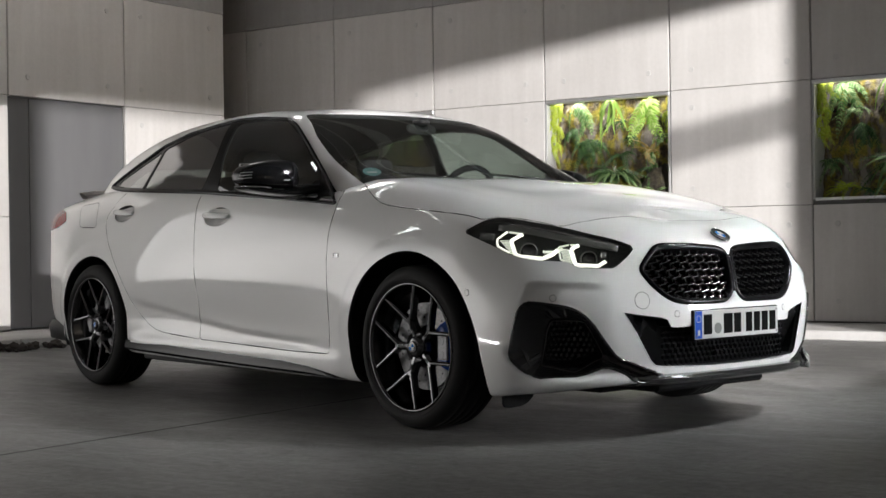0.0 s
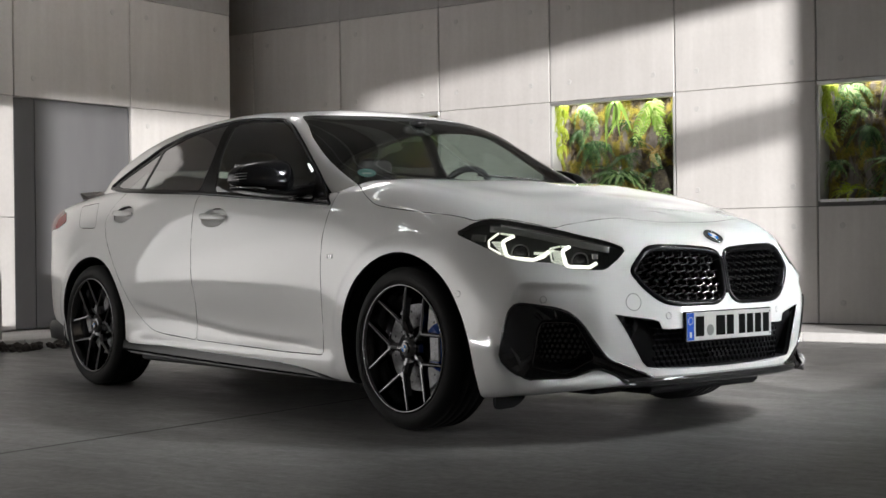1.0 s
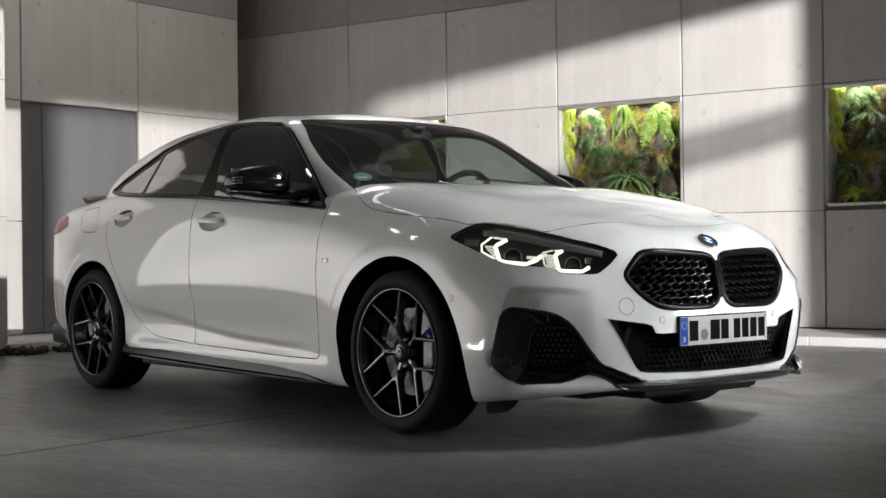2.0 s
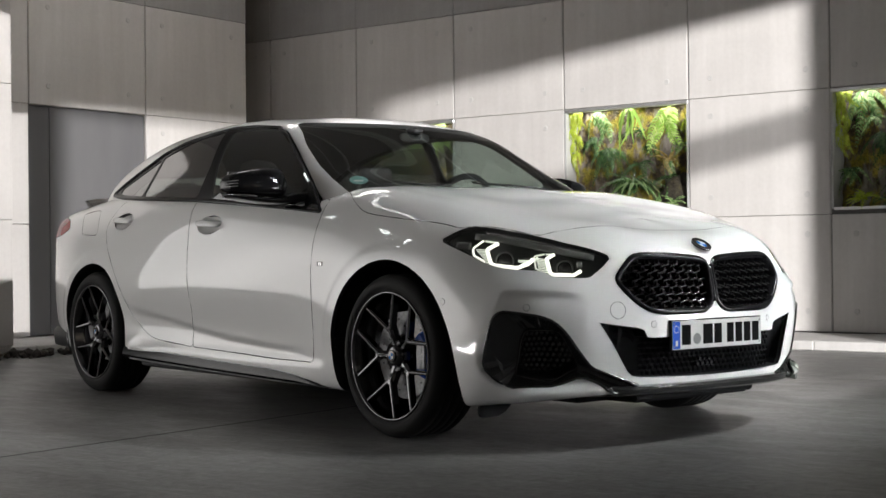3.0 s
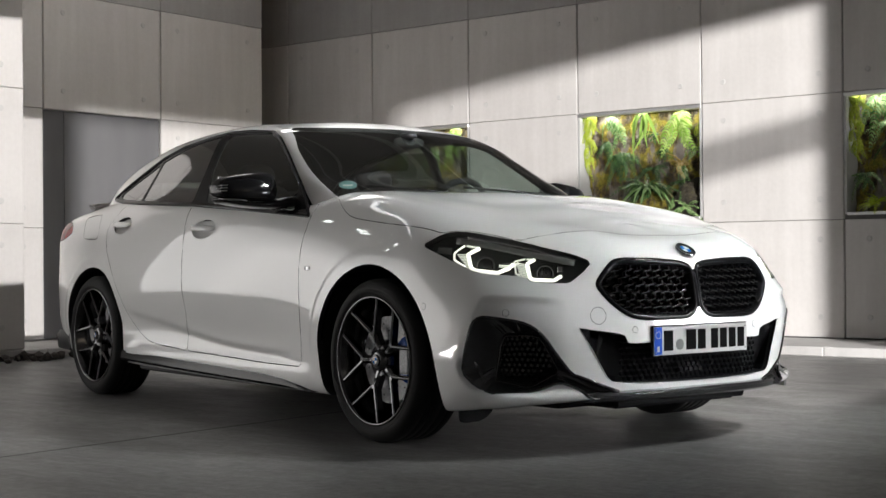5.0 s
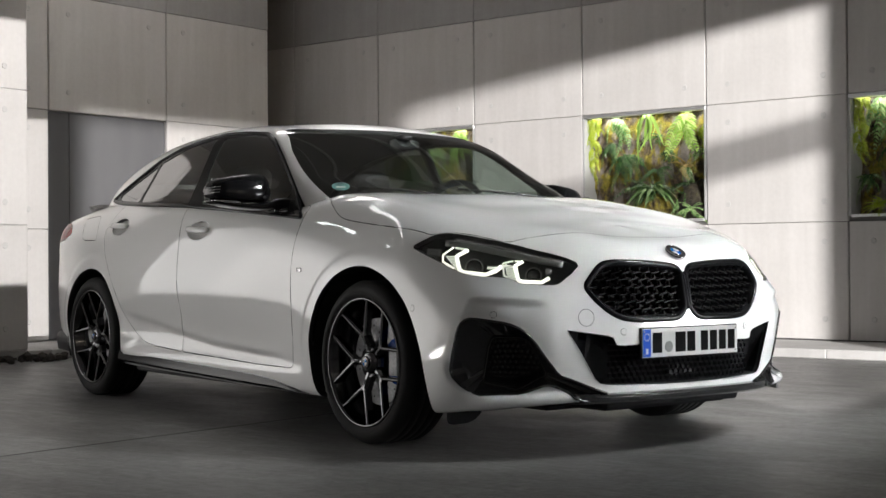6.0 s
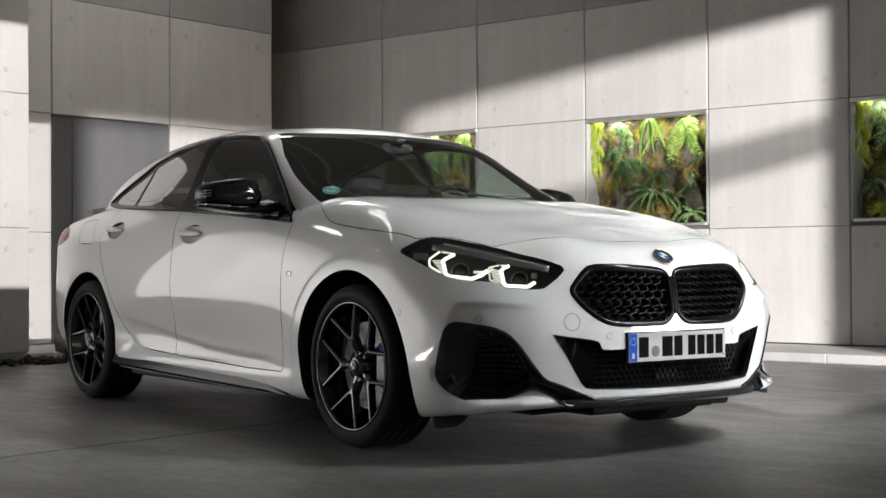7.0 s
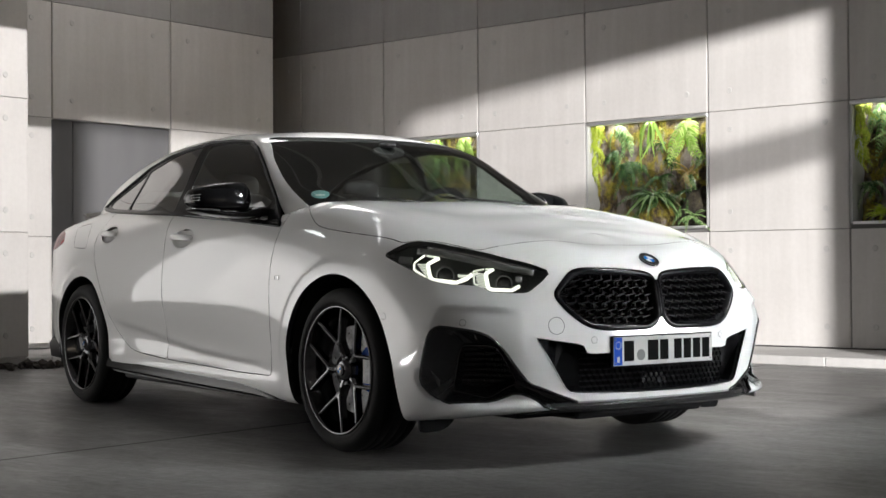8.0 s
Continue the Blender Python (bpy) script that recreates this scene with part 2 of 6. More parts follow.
# left wall: its face at u = -3.107 looks along +u; a grey door stands in its lower two rows
LU = -3.05
wall_left = tagged(part("wall_left", boxes((LU - 0.5, LU - 0.034, -16, -3.50, 0, H), (LU - 0.5, LU - 0.034, -2.17, -0.915, 0, H),
                   (LU - 0.5, LU - 0.034, -3.50, -2.17, 2.006, H)), WALL), "pale fair-faced concrete panel wall beside the door", "wall", kind="structure")
wall_left.matrix_world = ROOM
lj = [-15.9, -14.8, -13.55, -12.3, -11.0, -9.75, -8.5, -7.25, -5.98, -4.72, -3.455, -2.19, -0.91]
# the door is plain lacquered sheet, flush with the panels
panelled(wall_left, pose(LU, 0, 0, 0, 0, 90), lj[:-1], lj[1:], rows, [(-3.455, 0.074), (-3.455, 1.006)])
door = tagged(part("door_1", boxes((LU - 0.12, LU - 0.02, -3.235, -2.197, 0.08, 1.998), bevel=0.003), GREY_DOOR), "flush dark grey metal door leaf in concrete wall", "door", kind="structure")
door.matrix_world = ROOM
part("side_leaf", boxes((LU - 0.12, LU - 0.02, -3.448, -3.24, 0.08, 1.998), bevel=0.003), GREY_DOOR, door)

# free pier beside the platform's edge
pier = tagged(part("pier", boxes((-2.62, -2.086, -6.6, -4.35, 0.066, H)), WALL), "square concrete pier with cast panels", "pier", kind="structure")
pier.matrix_world = ROOM
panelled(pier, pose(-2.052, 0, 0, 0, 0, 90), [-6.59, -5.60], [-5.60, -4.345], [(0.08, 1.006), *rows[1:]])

# unseen east wall; clerestory openings set to cut the lamps' beams into lit patches
EU = 9.2
# far light: low sill, slats across it; near light: high sill
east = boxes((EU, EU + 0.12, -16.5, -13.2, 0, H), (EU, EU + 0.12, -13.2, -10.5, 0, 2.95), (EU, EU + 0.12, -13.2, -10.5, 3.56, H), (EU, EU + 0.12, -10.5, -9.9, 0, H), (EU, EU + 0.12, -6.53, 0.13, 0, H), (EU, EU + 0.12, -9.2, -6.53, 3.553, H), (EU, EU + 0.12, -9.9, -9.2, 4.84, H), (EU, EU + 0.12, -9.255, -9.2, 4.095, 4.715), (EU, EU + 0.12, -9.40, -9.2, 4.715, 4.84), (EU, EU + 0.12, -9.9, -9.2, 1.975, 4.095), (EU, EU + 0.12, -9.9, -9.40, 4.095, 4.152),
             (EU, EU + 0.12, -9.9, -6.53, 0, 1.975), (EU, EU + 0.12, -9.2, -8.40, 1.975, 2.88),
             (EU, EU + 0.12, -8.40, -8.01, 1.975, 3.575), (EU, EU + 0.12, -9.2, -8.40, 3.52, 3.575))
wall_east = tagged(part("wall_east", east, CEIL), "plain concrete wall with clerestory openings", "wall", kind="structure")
wall_east.matrix_world = ROOM
# added slats, unseen, that half-shade a band of the beam on the back wall
for k in range(9):
    part("louvre_blade", boxes((EU + 0.05, EU + 0.062, -8.01, -6.53, 3.030 + 0.0155 * k, 3.0385 + 0.0155 * k)), ALU, wall_east)
# added baffle: keeps the low lamp out of the pier's upper opening
canopy = tagged(part("canopy_beam", boxes((11.4, 12.6, -11.4, -9.9, 4.05, 4.80)), CEIL), "unseen baffle outside the wall that blocks the low lamp", "canopy", kind="structure")
canopy.matrix_world = ROOM
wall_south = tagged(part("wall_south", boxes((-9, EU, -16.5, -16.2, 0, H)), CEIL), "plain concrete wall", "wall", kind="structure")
wall_south.matrix_world = ROOM
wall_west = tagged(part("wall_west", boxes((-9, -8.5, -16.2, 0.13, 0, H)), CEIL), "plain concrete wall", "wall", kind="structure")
wall_west.matrix_world = ROOM
RL = (-1.45, -1.05, -6.5, -3.9)
ceiling = tagged(part("ceiling", boxes((-9, RL[0], -16.5, 1.2, H, H + 0.2), (RL[1], 9.9, -16.5, 1.2, H, H + 0.2), (RL[0], RL[1], -16.5, RL[2], H, H + 0.2), (RL[0], RL[1], RL[3], 1.2, H, H + 0.2)), CEIL),
                 "grey concrete ceiling with a roof light", "ceiling", kind="structure")
ceiling.matrix_world = ROOM


# steel tracks under the ceiling, along the back wall
for v0 in (-0.95, -2.05, -3.25, -4.55):
    track = tagged(part("ceiling_track", boxes((-2.6, 8.8, v0 - 0.05, v0 + 0.05, H - 0.16, H - 0.13), (-2.6, 8.8, v0 - 0.05, v0 - 0.042, H - 0.13, H - 0.06), (-2.6, 8.8, v0 + 0.042, v0 + 0.05, H - 0.13, H - 0.06), (-2.4, -2.36, v0 - 0.02, v0 + 0.02, H - 0.13, H), (3.0, 3.04, v0 - 0.02, v0 + 0.02, H - 0.13, H), (8.5, 8.54, v0 - 0.02, v0 + 0.02, H - 0.13, H)), TRACK), "pale steel track hung below the concrete ceiling", "track", kind="structure")
    track.matrix_world = ROOM


# planted niches: moss-grown back, white reveals, aluminium head rail, ferns
def niche(u0, u1, number):
    z0, z1, d = 1.05, 2.004, 0.42
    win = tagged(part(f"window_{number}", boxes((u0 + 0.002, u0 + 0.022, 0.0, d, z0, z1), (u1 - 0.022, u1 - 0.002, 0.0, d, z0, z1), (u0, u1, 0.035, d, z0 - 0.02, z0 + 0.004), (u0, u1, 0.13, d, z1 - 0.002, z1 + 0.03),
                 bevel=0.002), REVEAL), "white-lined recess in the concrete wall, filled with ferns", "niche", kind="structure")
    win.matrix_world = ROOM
    part("head_rail", boxes((u0 + 0.004, u1 - 0.004, -0.006, 0.05, z1 - 0.032, z1 - 0.002), bevel=0.004), ALU, win, "pale aluminium head rail")
    part("sill_rail", boxes((u0 + 0.024, u1 - 0.024, -0.004, 0.05, z0 - 0.012, z0 + 0.012), bevel=0.004), ALU, win, "pale aluminium sill rail")
    return win


def lumpy(w, h, seed, amp=0.09):
    """A bulging, moss-grown bark sheet with depth."""
    bm = bmesh.new()
    nx, nz = 54, 44
    grid = [[None] * (nz + 1) for _ in range(nx + 1)]
    for i in range(nx + 1):
        for k in range(nz + 1):
            x, z = w * i / nx, h * k / nz
            q = Vector((x * 3.4 + seed, z * 2.6, seed * 2.1))
            y = -amp * (noise.noise(q) * 1.1 + 0.55 * noise.noise(q * 2.7) + 0.3 * noise.noise(q * 6.1))
            grid[i][k] = bm.verts.new((x, y, z))
    for i in range(nx):
        for k in range(nz):
            bm.faces.new((grid[i][k], grid[i + 1][k], grid[i + 1][k + 1], grid[i][k + 1]))
    return bm


def frond(length, width, droop, leaflets, seed):
    """One fern frond: an arching midrib with paired, tapering leaflets. It grows along +x and bends to -z."""
    rng = random.Random(seed)
    bm = bmesh.new()

    def rib(s):
        return Vector((length * (s - 0.28 * droop * s * s), 0.02 * math.sin(5 * s + seed), -length * droop * 0.75 * s * s))
    for n in range(10):
        a, b = rib(n / 10), rib((n + 1) / 10)
        r = 0.0035 * (1 - n / 12)
        p = [bm.verts.new(a + Vector(o)) for o in ((0, r, 0), (0, -r, 0), (0, 0, r))] + [bm.verts.new(b + Vector(o)) for o in ((0, r * 0.9, 0), (0, -r * 0.9, 0), (0, 0, r * 0.9))]
        for i, j in ((0, 1), (1, 2), (2, 0)):
            bm.faces.new((p[i], p[j], p[j + 3], p[i + 3]))
    for n in range(leaflets):
        s = 0.12 + 0.86 * n / (leaflets - 1)
        c, t = rib(s), (rib(min(s + 0.02, 1.02)) - rib(s - 0.02)).normalized()
        reach = width * math.sin(math.pi * min(1, (0.18 + 0.82 * s)) ** 0.8) ** 0.7 * rng.uniform(0.85, 1.1) + 0.006
        half = 0.42 * length * 0.86 / leaflets * 1.25
        for side in (-1, 1):
            out = (Vector((0, side, 0)) + t * 0.55 + Vector((0, 0, -0.35 * rng.random()))).normalized()
            up = Vector((0, 0, 0.004))
            mid, tip = c + out * reach * 0.5 + up - Vector((0, 0, 0.02 * reach)), c + out * reach - Vector((0, 0, 0.25 * reach))
            q = [bm.verts.new(w) for w in (c - t * half * 0.4, mid - t * half, tip, mid + t * half, c + t * half * 0.4, mid + Vector((0, 0, half * 0.35)))]
            for tri in ((0, 1, 5), (1, 2, 5), (2, 3, 5), (3, 4, 5), (4, 0, 5)):
                bm.faces.new([q[k] for k in tri])
    return bm


def strap(length, width, droop, seed):
    """A broad strap leaf with a raised midrib and wavy edge."""
    bm = bmesh.new()
    rows = []
    for n in range(33):
        s = n / 32
        w = width * math.sin(math.pi * (0.08 + 0.92 * s)) ** 0.75 * (1 if n % 2 else 0.66) * 0.5 + 0.0006
        c = Vector((length * (s - 0.3 * droop * s * s), 0.03 * length * math.sin(3 * s + seed), length * (0.18 * s - droop * 0.8 * s * s)))
        rows.append([bm.verts.new(c + Vector((0, -w, 0.2 * w))), bm.verts.new(c - Vector((0, 0, 0.1 * w))), bm.verts.new(c + Vector((0, w, 0.2 * w)))])
    for a, b in zip(rows, rows[1:]):
        for k in (0, 1):
            bm.faces.new((a[k], a[k + 1], b[k + 1], b[k]))
    return bm


leaf_cache = {}


def fern(u, v, z, size, count, kind, mat, seed, up=0.35, spread=1.0, label=""):
    """A fern clump rooted at the moss wall; its fronds fan out towards the room."""
    rng = random.Random(seed)
    root = new("fern")
    root.matrix_world = ROOM @ pose(u, v - 0.03, z) @ Matrix.Diagonal((1, 0.5, 1, 1))
    tagged(root, label, "fern", "ferns in the planted niches")
    for n in range(count):
        shape = n % 3
        key = (kind, mat.name, round(size, 2), shape, round(up, 1))
        if key not in leaf_cache:
            length = size * (0.8 + 0.2 * shape)
            bm = frond(length, size * 0.17, 0.75 + 0.2 * shape, 17, seed + shape) if kind == "frond" else strap(length, size * 0.10, 0.8 + 0.25 * shape, seed + shape)
            leaf_cache[key] = part("frond", bm, mat, root)
            ob = leaf_cache[key]
        else:
            ob = new("frond", leaf_cache[key].data)
            ob.parent = root
        a = -90 + spread * 95 * (2 * (n + rng.random() * 0.8) / count - 1)
        lift = -(up * 60 + rng.uniform(-25, 30))
        s = rng.uniform(0.7, 1.1)
        ob.matrix_local = pose(0, 0, 0, 0, 0, a) @ pose(0, 0, 0, rng.uniform(-35, 35), lift, 0) @ Matrix.Diagonal((s, s, s, 1))
    return root


for number, (u0, u1) in enumerate(NICHES, 1):
    win = niche(u0, u1, number)
    bark = part("moss_wall", lumpy(u1 - u0 - 0.03, 0.97, 3.7 * number), MOSS, win, "mossy yellow-brown cork bark backing", smooth=True)
    bark.matrix_local = pose(u0 + 0.015, 0.175, 1.04)
    r = random.Random(40 + number)
    w = u1 - u0

    def at(fx, fz, v=0.20):
        return u0 + w * fx, v, 1.06 + 0.95 * fz
    for k in range(9):
        fx, fz = r.uniform(0.06, 0.94), r.uniform(0.15, 0.95)
        fern(*at(fx, fz, 0.17), (0.15, 0.19, 0.23)[k % 3], 7, "frond", (LEAF_DARK, LEAF_MID, LEAF_DARK)[k % 3], 105 + 11 * number + k, up=r.uniform(-0.5, 0.4),
             label=("small dark green fern rooted in moss", "small mid-green feathery fern rooted in moss", "small deep green fern rooted in moss")[k % 3])
    # curtain of fine moss fronds down one jamb and along the head
    for fx, fz, n in ((0.03, 0.99, 9), (0.09, 0.97, 7), (0.05, 0.90, 8), (0.02, 0.82, 7), (0.08, 0.76, 6), (0.03, 0.68, 7), (0.06, 0.60, 5), (0.97, 0.96, 6), (0.95, 0.84, 5), (0.98, 0.74, 5)):
        fern(*at(fx, fz, 0.11 + 0.03 * fx), 0.13 + 0.05 * (n % 3) / 2, n, "frond", LEAF_MOSS, 205 + number + int(fz * 100), up=-0.55, spread=1.0, label="hanging yellow-green moss fern at the jamb of the niche")
    fern(*at(0.50, 0.98, 0.12), 0.34, 15, "strap", LEAF_BRIGHT, 5 + number, up=-0.75, spread=1.1, label="hanging bright green hart's-tongue fern with lobed leaves")
    fern(*at(0.20, 0.98), 0.36, 6, "frond", LEAF_MID, 15 + number, up=-0.6, label="hanging pale green fern at the head of the niche")
    fern(*at(0.80, 0.98, 0.13), 0.44, 5, "frond", LEAF_BRIGHT, 25 + number, up=-0.9, spread=0.5, label="hanging green fern with feathered fronds")
    fern(*at(0.30, 0.62, 0.16), 0.32, 9, "frond", LEAF_DARK, 65 + number, up=-0.5, label="dark fern with thin trailing fronds")
    fern(*at(0.54, 0.27, 0.10), 0.30, 30, "strap", LEAF_MID, 35 + number, up=0.35, spread=1.6, label="deep green rosette fern with glossy arching leaves")
    fern(*at(0.54, 0.25, 0.14), 0.34, 18, "frond", LEAF_DARK, 36 + number, up=0.5, spread=1.5, label="dark green feathery fern behind a rosette fern")
    fern(*at(0.80, 0.46, 0.12), 0.26, 5, "frond", LEAF_DRY, 55 + number, up=0.75, spread=0.8, label="fern with yellowed drying fronds")
    fern(*at(0.86, 0.08, 0.08), 0.17, 12, "frond", LEAF_MID, 75 + number, up=0.6, label="small grey-green fern at the foot of the niche")
    fern(*at(0.18, 0.06, 0.10), 0.16, 14, "frond", LEAF_MOSS, 85 + number, up=0.7, label="small yellow-green fern at the foot of the niche")
    fern(*at(0.38, 0.03, 0.10), 0.16, 10, "frond", LEAF_DARK, 95 + number, up=0.6, label="small dark fern at the foot of the niche")
    stone = bmesh.new()
    bmesh.ops.create_icosphere(stone, subdivisions=4, radius=1.0)
    for w_ in stone.verts:
        k = 1 + 0.22 * noise.noise(w_.co * 1.7 + Vector((number * 5.0, 0, 0))) + 0.10 * noise.noise(w_.co * 5)
        w_.co = Vector((w_.co.x * 0.17, w_.co.y * 0.11, w_.co.z * 0.20)) * k
    rock = tagged(part("rock", stone, ROCK, smooth=True), "dark mossy rock at the foot of the niche", "rock", "rocks in the planted niches")
    rock.matrix_world = ROOM @ pose(u0 + w * 0.87, 0.16, 1.20)
    area("grow_light", ROOM @ Vector(((u0 + u1) / 2, 0.10, 1.985)), ROOM @ Vector(((u0 + u1) / 2, 0.14, 1.0)), w * 0.9, 0.10, 4.6 if number == 1 else 3.4, (1.0, 0.98, 0.90))

# crumbled earth at the foot of the pier
bm = bmesh.new()
r = random.Random(5)
for n in range(110):
    s = r.choice((0.010, 0.016, 0.022, 0.03, 0.045))
    made = bmesh.ops.create_icosphere(bm, subdivisions=1, radius=s)["verts"]
    du, dv = r.gauss(0, 0.065), r.uniform(-0.9, 0.55)
    for w in made:
        w.co = Vector((w.co.x * r.uniform(0.7, 1.3), w.co.y * r.uniform(0.7, 1.3), w.co.z * r.uniform(0.5, 0.9)))
        w.co += Vector((-1.93 + du, -4.5 + dv, 0.0 +  s * 0.4 + 0.03 * max(0, 1 - abs(du) / 0.15) * r.random()))
earth = tagged(part("earth_heap", bm, SOIL), "heap of crumbled dark earth by the pier", "earth", kind="stuff")
earth.matrix_world = ROOM

# ---- the car: body form ----
# x forward from the front axle, y to its left, z up from the floor
def spline(ts, ps, at):
    """A natural cubic spline through the rows ps at the knots ts, taken at the places at."""
    ts, ps, at = np.asarray(ts, float), np.asarray(ps, float), np.asarray(at, float)
    n, h = len(ts), np.diff(ts)
    a, rhs = np.zeros((n, n)), np.zeros(ps.shape)
    a[0, 0] = a[-1, -1] = 1
    for i in range(1, n - 1):
        a[i, i - 1], a[i, i], a[i, i + 1] = h[i - 1], 2 * (h[i - 1] + h[i]), h[i]
        rhs[i] = 6 * ((ps[i + 1] - ps[i]) / h[i] - (ps[i] - ps[i - 1]) / h[i - 1])
    m = np.linalg.solve(a, rhs)
    k = np.clip(np.searchsorted(ts, at) - 1, 0, n - 2)
    d, e2, hh = (at - ts[k])[:, None], (ts[k + 1] - at)[:, None], h[k][:, None]
    return m[k] * e2**3 / (6 * hh) + m[k + 1] * d**3 / (6 * hh) + (ps[k] / hh - m[k] * hh / 6) * e2 + (ps[k + 1] / hh - m[k + 1] * hh / 6) * d


def knots(net):
    """Mean chord lengths along both ways of a control net."""
    net = np.asarray(net, float)
    down = np.r_[0, np.cumsum(np.sqrt((np.diff(net, axis=0) ** 2).sum(-1)).mean(1))]
    across = np.r_[0, np.cumsum(np.sqrt((np.diff(net, axis=1) ** 2).sum(-1)).mean(0))]
    return down, across


def skin(stations, mirrored=True, step=0.025):
    """A smooth sheet through stations, each of which runs from the sill to the spine. The ends on y = 0 meet their mirror image squarely."""
    net = np.array(stations, float)
    if mirrored:
        # carry the net over the centre plane at both ends, so that it crosses it square
        flip = np.array([1, -1, 1])
        net = np.concatenate([net[2:0:-1] * flip, net, net[-2:-4:-1] * flip])
        spine = net[:, -2:-4:-1] * flip
        net = np.concatenate([net, spine], 1)
    down, across = knots(net)
    u = np.concatenate([np.linspace(a, b, max(2, int((b - a) / step) + 1), endpoint=False) for a, b in zip(down[2:-3], down[3:-2])] + [down[-3:-2]])
    w = np.concatenate([np.linspace(a, b, max(2, int((b - a) / step) + 1), endpoint=False) for a, b in zip(across[:-3], across[1:-2])] + [across[-3:-2]])
    mid = spline(down, net.reshape(len(net), -1), u).reshape(len(u), *net.shape[1:])
    return spline(across, mid.transpose(1, 0, 2).reshape(net.shape[1], -1), w).reshape(len(w), len(u), 3)


def rib(*points):
    """A cross rib of the near half, given as length, half width and height from the sill up."""
    return [(x, -w, z) for x, w, z in points]


# half of the lower body, from the nose round the near side to the tail: sill, flank, crest, bonnet spine
LOWER = []
LOWER.append(rib((0.80, 0, 0.198), (0.884, 0, 0.216), (0.902, 0, 0.262), (0.906, 0, 0.404), (0.9, 0, 0.524), (0.881, 0, 0.634), (0.856, 0, 0.709), (0.808, 0, 0.759), (0.688, 0, 0.804), (0.538, 0, 0.849)))
LOWER.append(rib((0.79, 0.302, 0.198), (0.874, 0.302, 0.216), (0.892, 0.302, 0.262), (0.895, 0.302, 0.404), (0.888, 0.302, 0.524), (0.87, 0.302, 0.634), (0.844, 0.302, 0.714), (0.788, 0.282, 0.769), (0.668, 0.201, 0.812), (0.507, 0, 0.855)))
LOWER.append(rib((0.70, 0.465, 0.19), (0.812, 0.510, 0.212), (0.830, 0.520, 0.260), (0.838, 0.511, 0.404), (0.835, 0.496, 0.524), (0.818, 0.486, 0.634), (0.788, 0.465, 0.719), (0.728, 0.430, 0.786), (0.620, 0.290, 0.833), (0.470, 0, 0.868)))
LOWER.append(rib((0.538, 0.627, 0.169), (0.668, 0.708, 0.194), (0.705, 0.726, 0.254), (0.742, 0.721, 0.384), (0.753, 0.711, 0.520), (0.710, 0.671, 0.637), (0.638, 0.622, 0.760), (0.570, 0.542, 0.821), (0.490, 0.340, 0.859), (0.385, 0, 0.888)))
LOWER.append(rib((0.406, 0.749, 0.159), (0.522, 0.84, 0.174), (0.560, 0.868, 0.244), (0.576, 0.869, 0.364), (0.579, 0.858, 0.515), (0.528, 0.813, 0.655), (0.444, 0.766, 0.795), (0.400, 0.660, 0.853), (0.340, 0.380, 0.893), (0.260, 0, 0.918)))
LOWER.append(rib((0.285, 0.81, 0.154), (0.346, 0.876, 0.169), (0.346, 0.896, 0.254), (0.346, 0.900, 0.384), (0.33, 0.892, 0.504), (0.300, 0.882, 0.690), (0.280, 0.812, 0.822), (0.235, 0.690, 0.896), (0.175, 0.400, 0.927), (0.120, 0, 0.945)))
LOWER.append(rib((0, 0.805, 0.154), (0, 0.875, 0.169), (0, 0.897, 0.254), (0, 0.903, 0.384), (0, 0.902, 0.534), (0, 0.882, 0.718), (0, 0.797, 0.872), (0, 0.690, 0.943), (0, 0.400, 0.964), (0, 0, 0.974)))
LOWER.append(rib((-0.42, 0.807, 0.164), (-0.42, 0.869, 0.179), (-0.42, 0.881, 0.264), (-0.42, 0.887, 0.404), (-0.42, 0.891, 0.544), (-0.42, 0.873, 0.744), (-0.42, 0.806, 0.912), (-0.43, 0.704, 0.989), (-0.42, 0.40, 1.009), (-0.42, 0, 1.015)))
LOWER.append(rib((-0.95, 0.818, 0.169), (-0.95, 0.867, 0.184), (-0.95, 0.875, 0.264), (-0.95, 0.871, 0.384), (-0.95, 0.899, 0.544), (-0.95, 0.877, 0.754), (-0.95, 0.800, 0.930), (-0.95, 0.675, 0.934), (-0.95, 0.368, 0.904), (-0.95, 0, 0.904)))
LOWER.append(rib((-1.55, 0.818, 0.179), (-1.55, 0.865, 0.194), (-1.55, 0.876, 0.274), (-1.55, 0.870, 0.394), (-1.55, 0.901, 0.564), (-1.55, 0.872, 0.774), (-1.55, 0.793, 0.970), (-1.55, 0.675, 0.972), (-1.55, 0.368, 0.904), (-1.55, 0, 0.904)))
LOWER.append(rib((-2.15, 0.807, 0.189), (-2.15, 0.864, 0.204), (-2.15, 0.880, 0.284), (-2.15, 0.882, 0.404), (-2.15, 0.906, 0.564), (-2.15, 0.869, 0.800), (-2.15, 0.768, 1.006), (-2.15, 0.654, 1.010), (-2.15, 0.368, 0.934), (-2.15, 0, 0.934)))
LOWER.append(rib((-2.67, 0.768, 0.194), (-2.67, 0.847, 0.204), (-2.67, 0.874, 0.284), (-2.67, 0.884, 0.404), (-2.67, 0.885, 0.564), (-2.67, 0.855, 0.800), (-2.67, 0.735, 1.020), (-2.67, 0.62, 1.055), (-2.67, 0.355, 1.024), (-2.67, 0, 1.024)))
LOWER.append(rib((-3.13, 0.775, 0.214), (-3.13, 0.826, 0.239), (-3.13, 0.840, 0.304), (-3.13, 0.852, 0.424), (-3.13, 0.857, 0.574), (-3.13, 0.835, 0.774), (-3.13, 0.745, 0.972), (-3.13, 0.561, 1.040), (-3.13, 0.3, 1.068), (-3.13, 0, 1.074)))
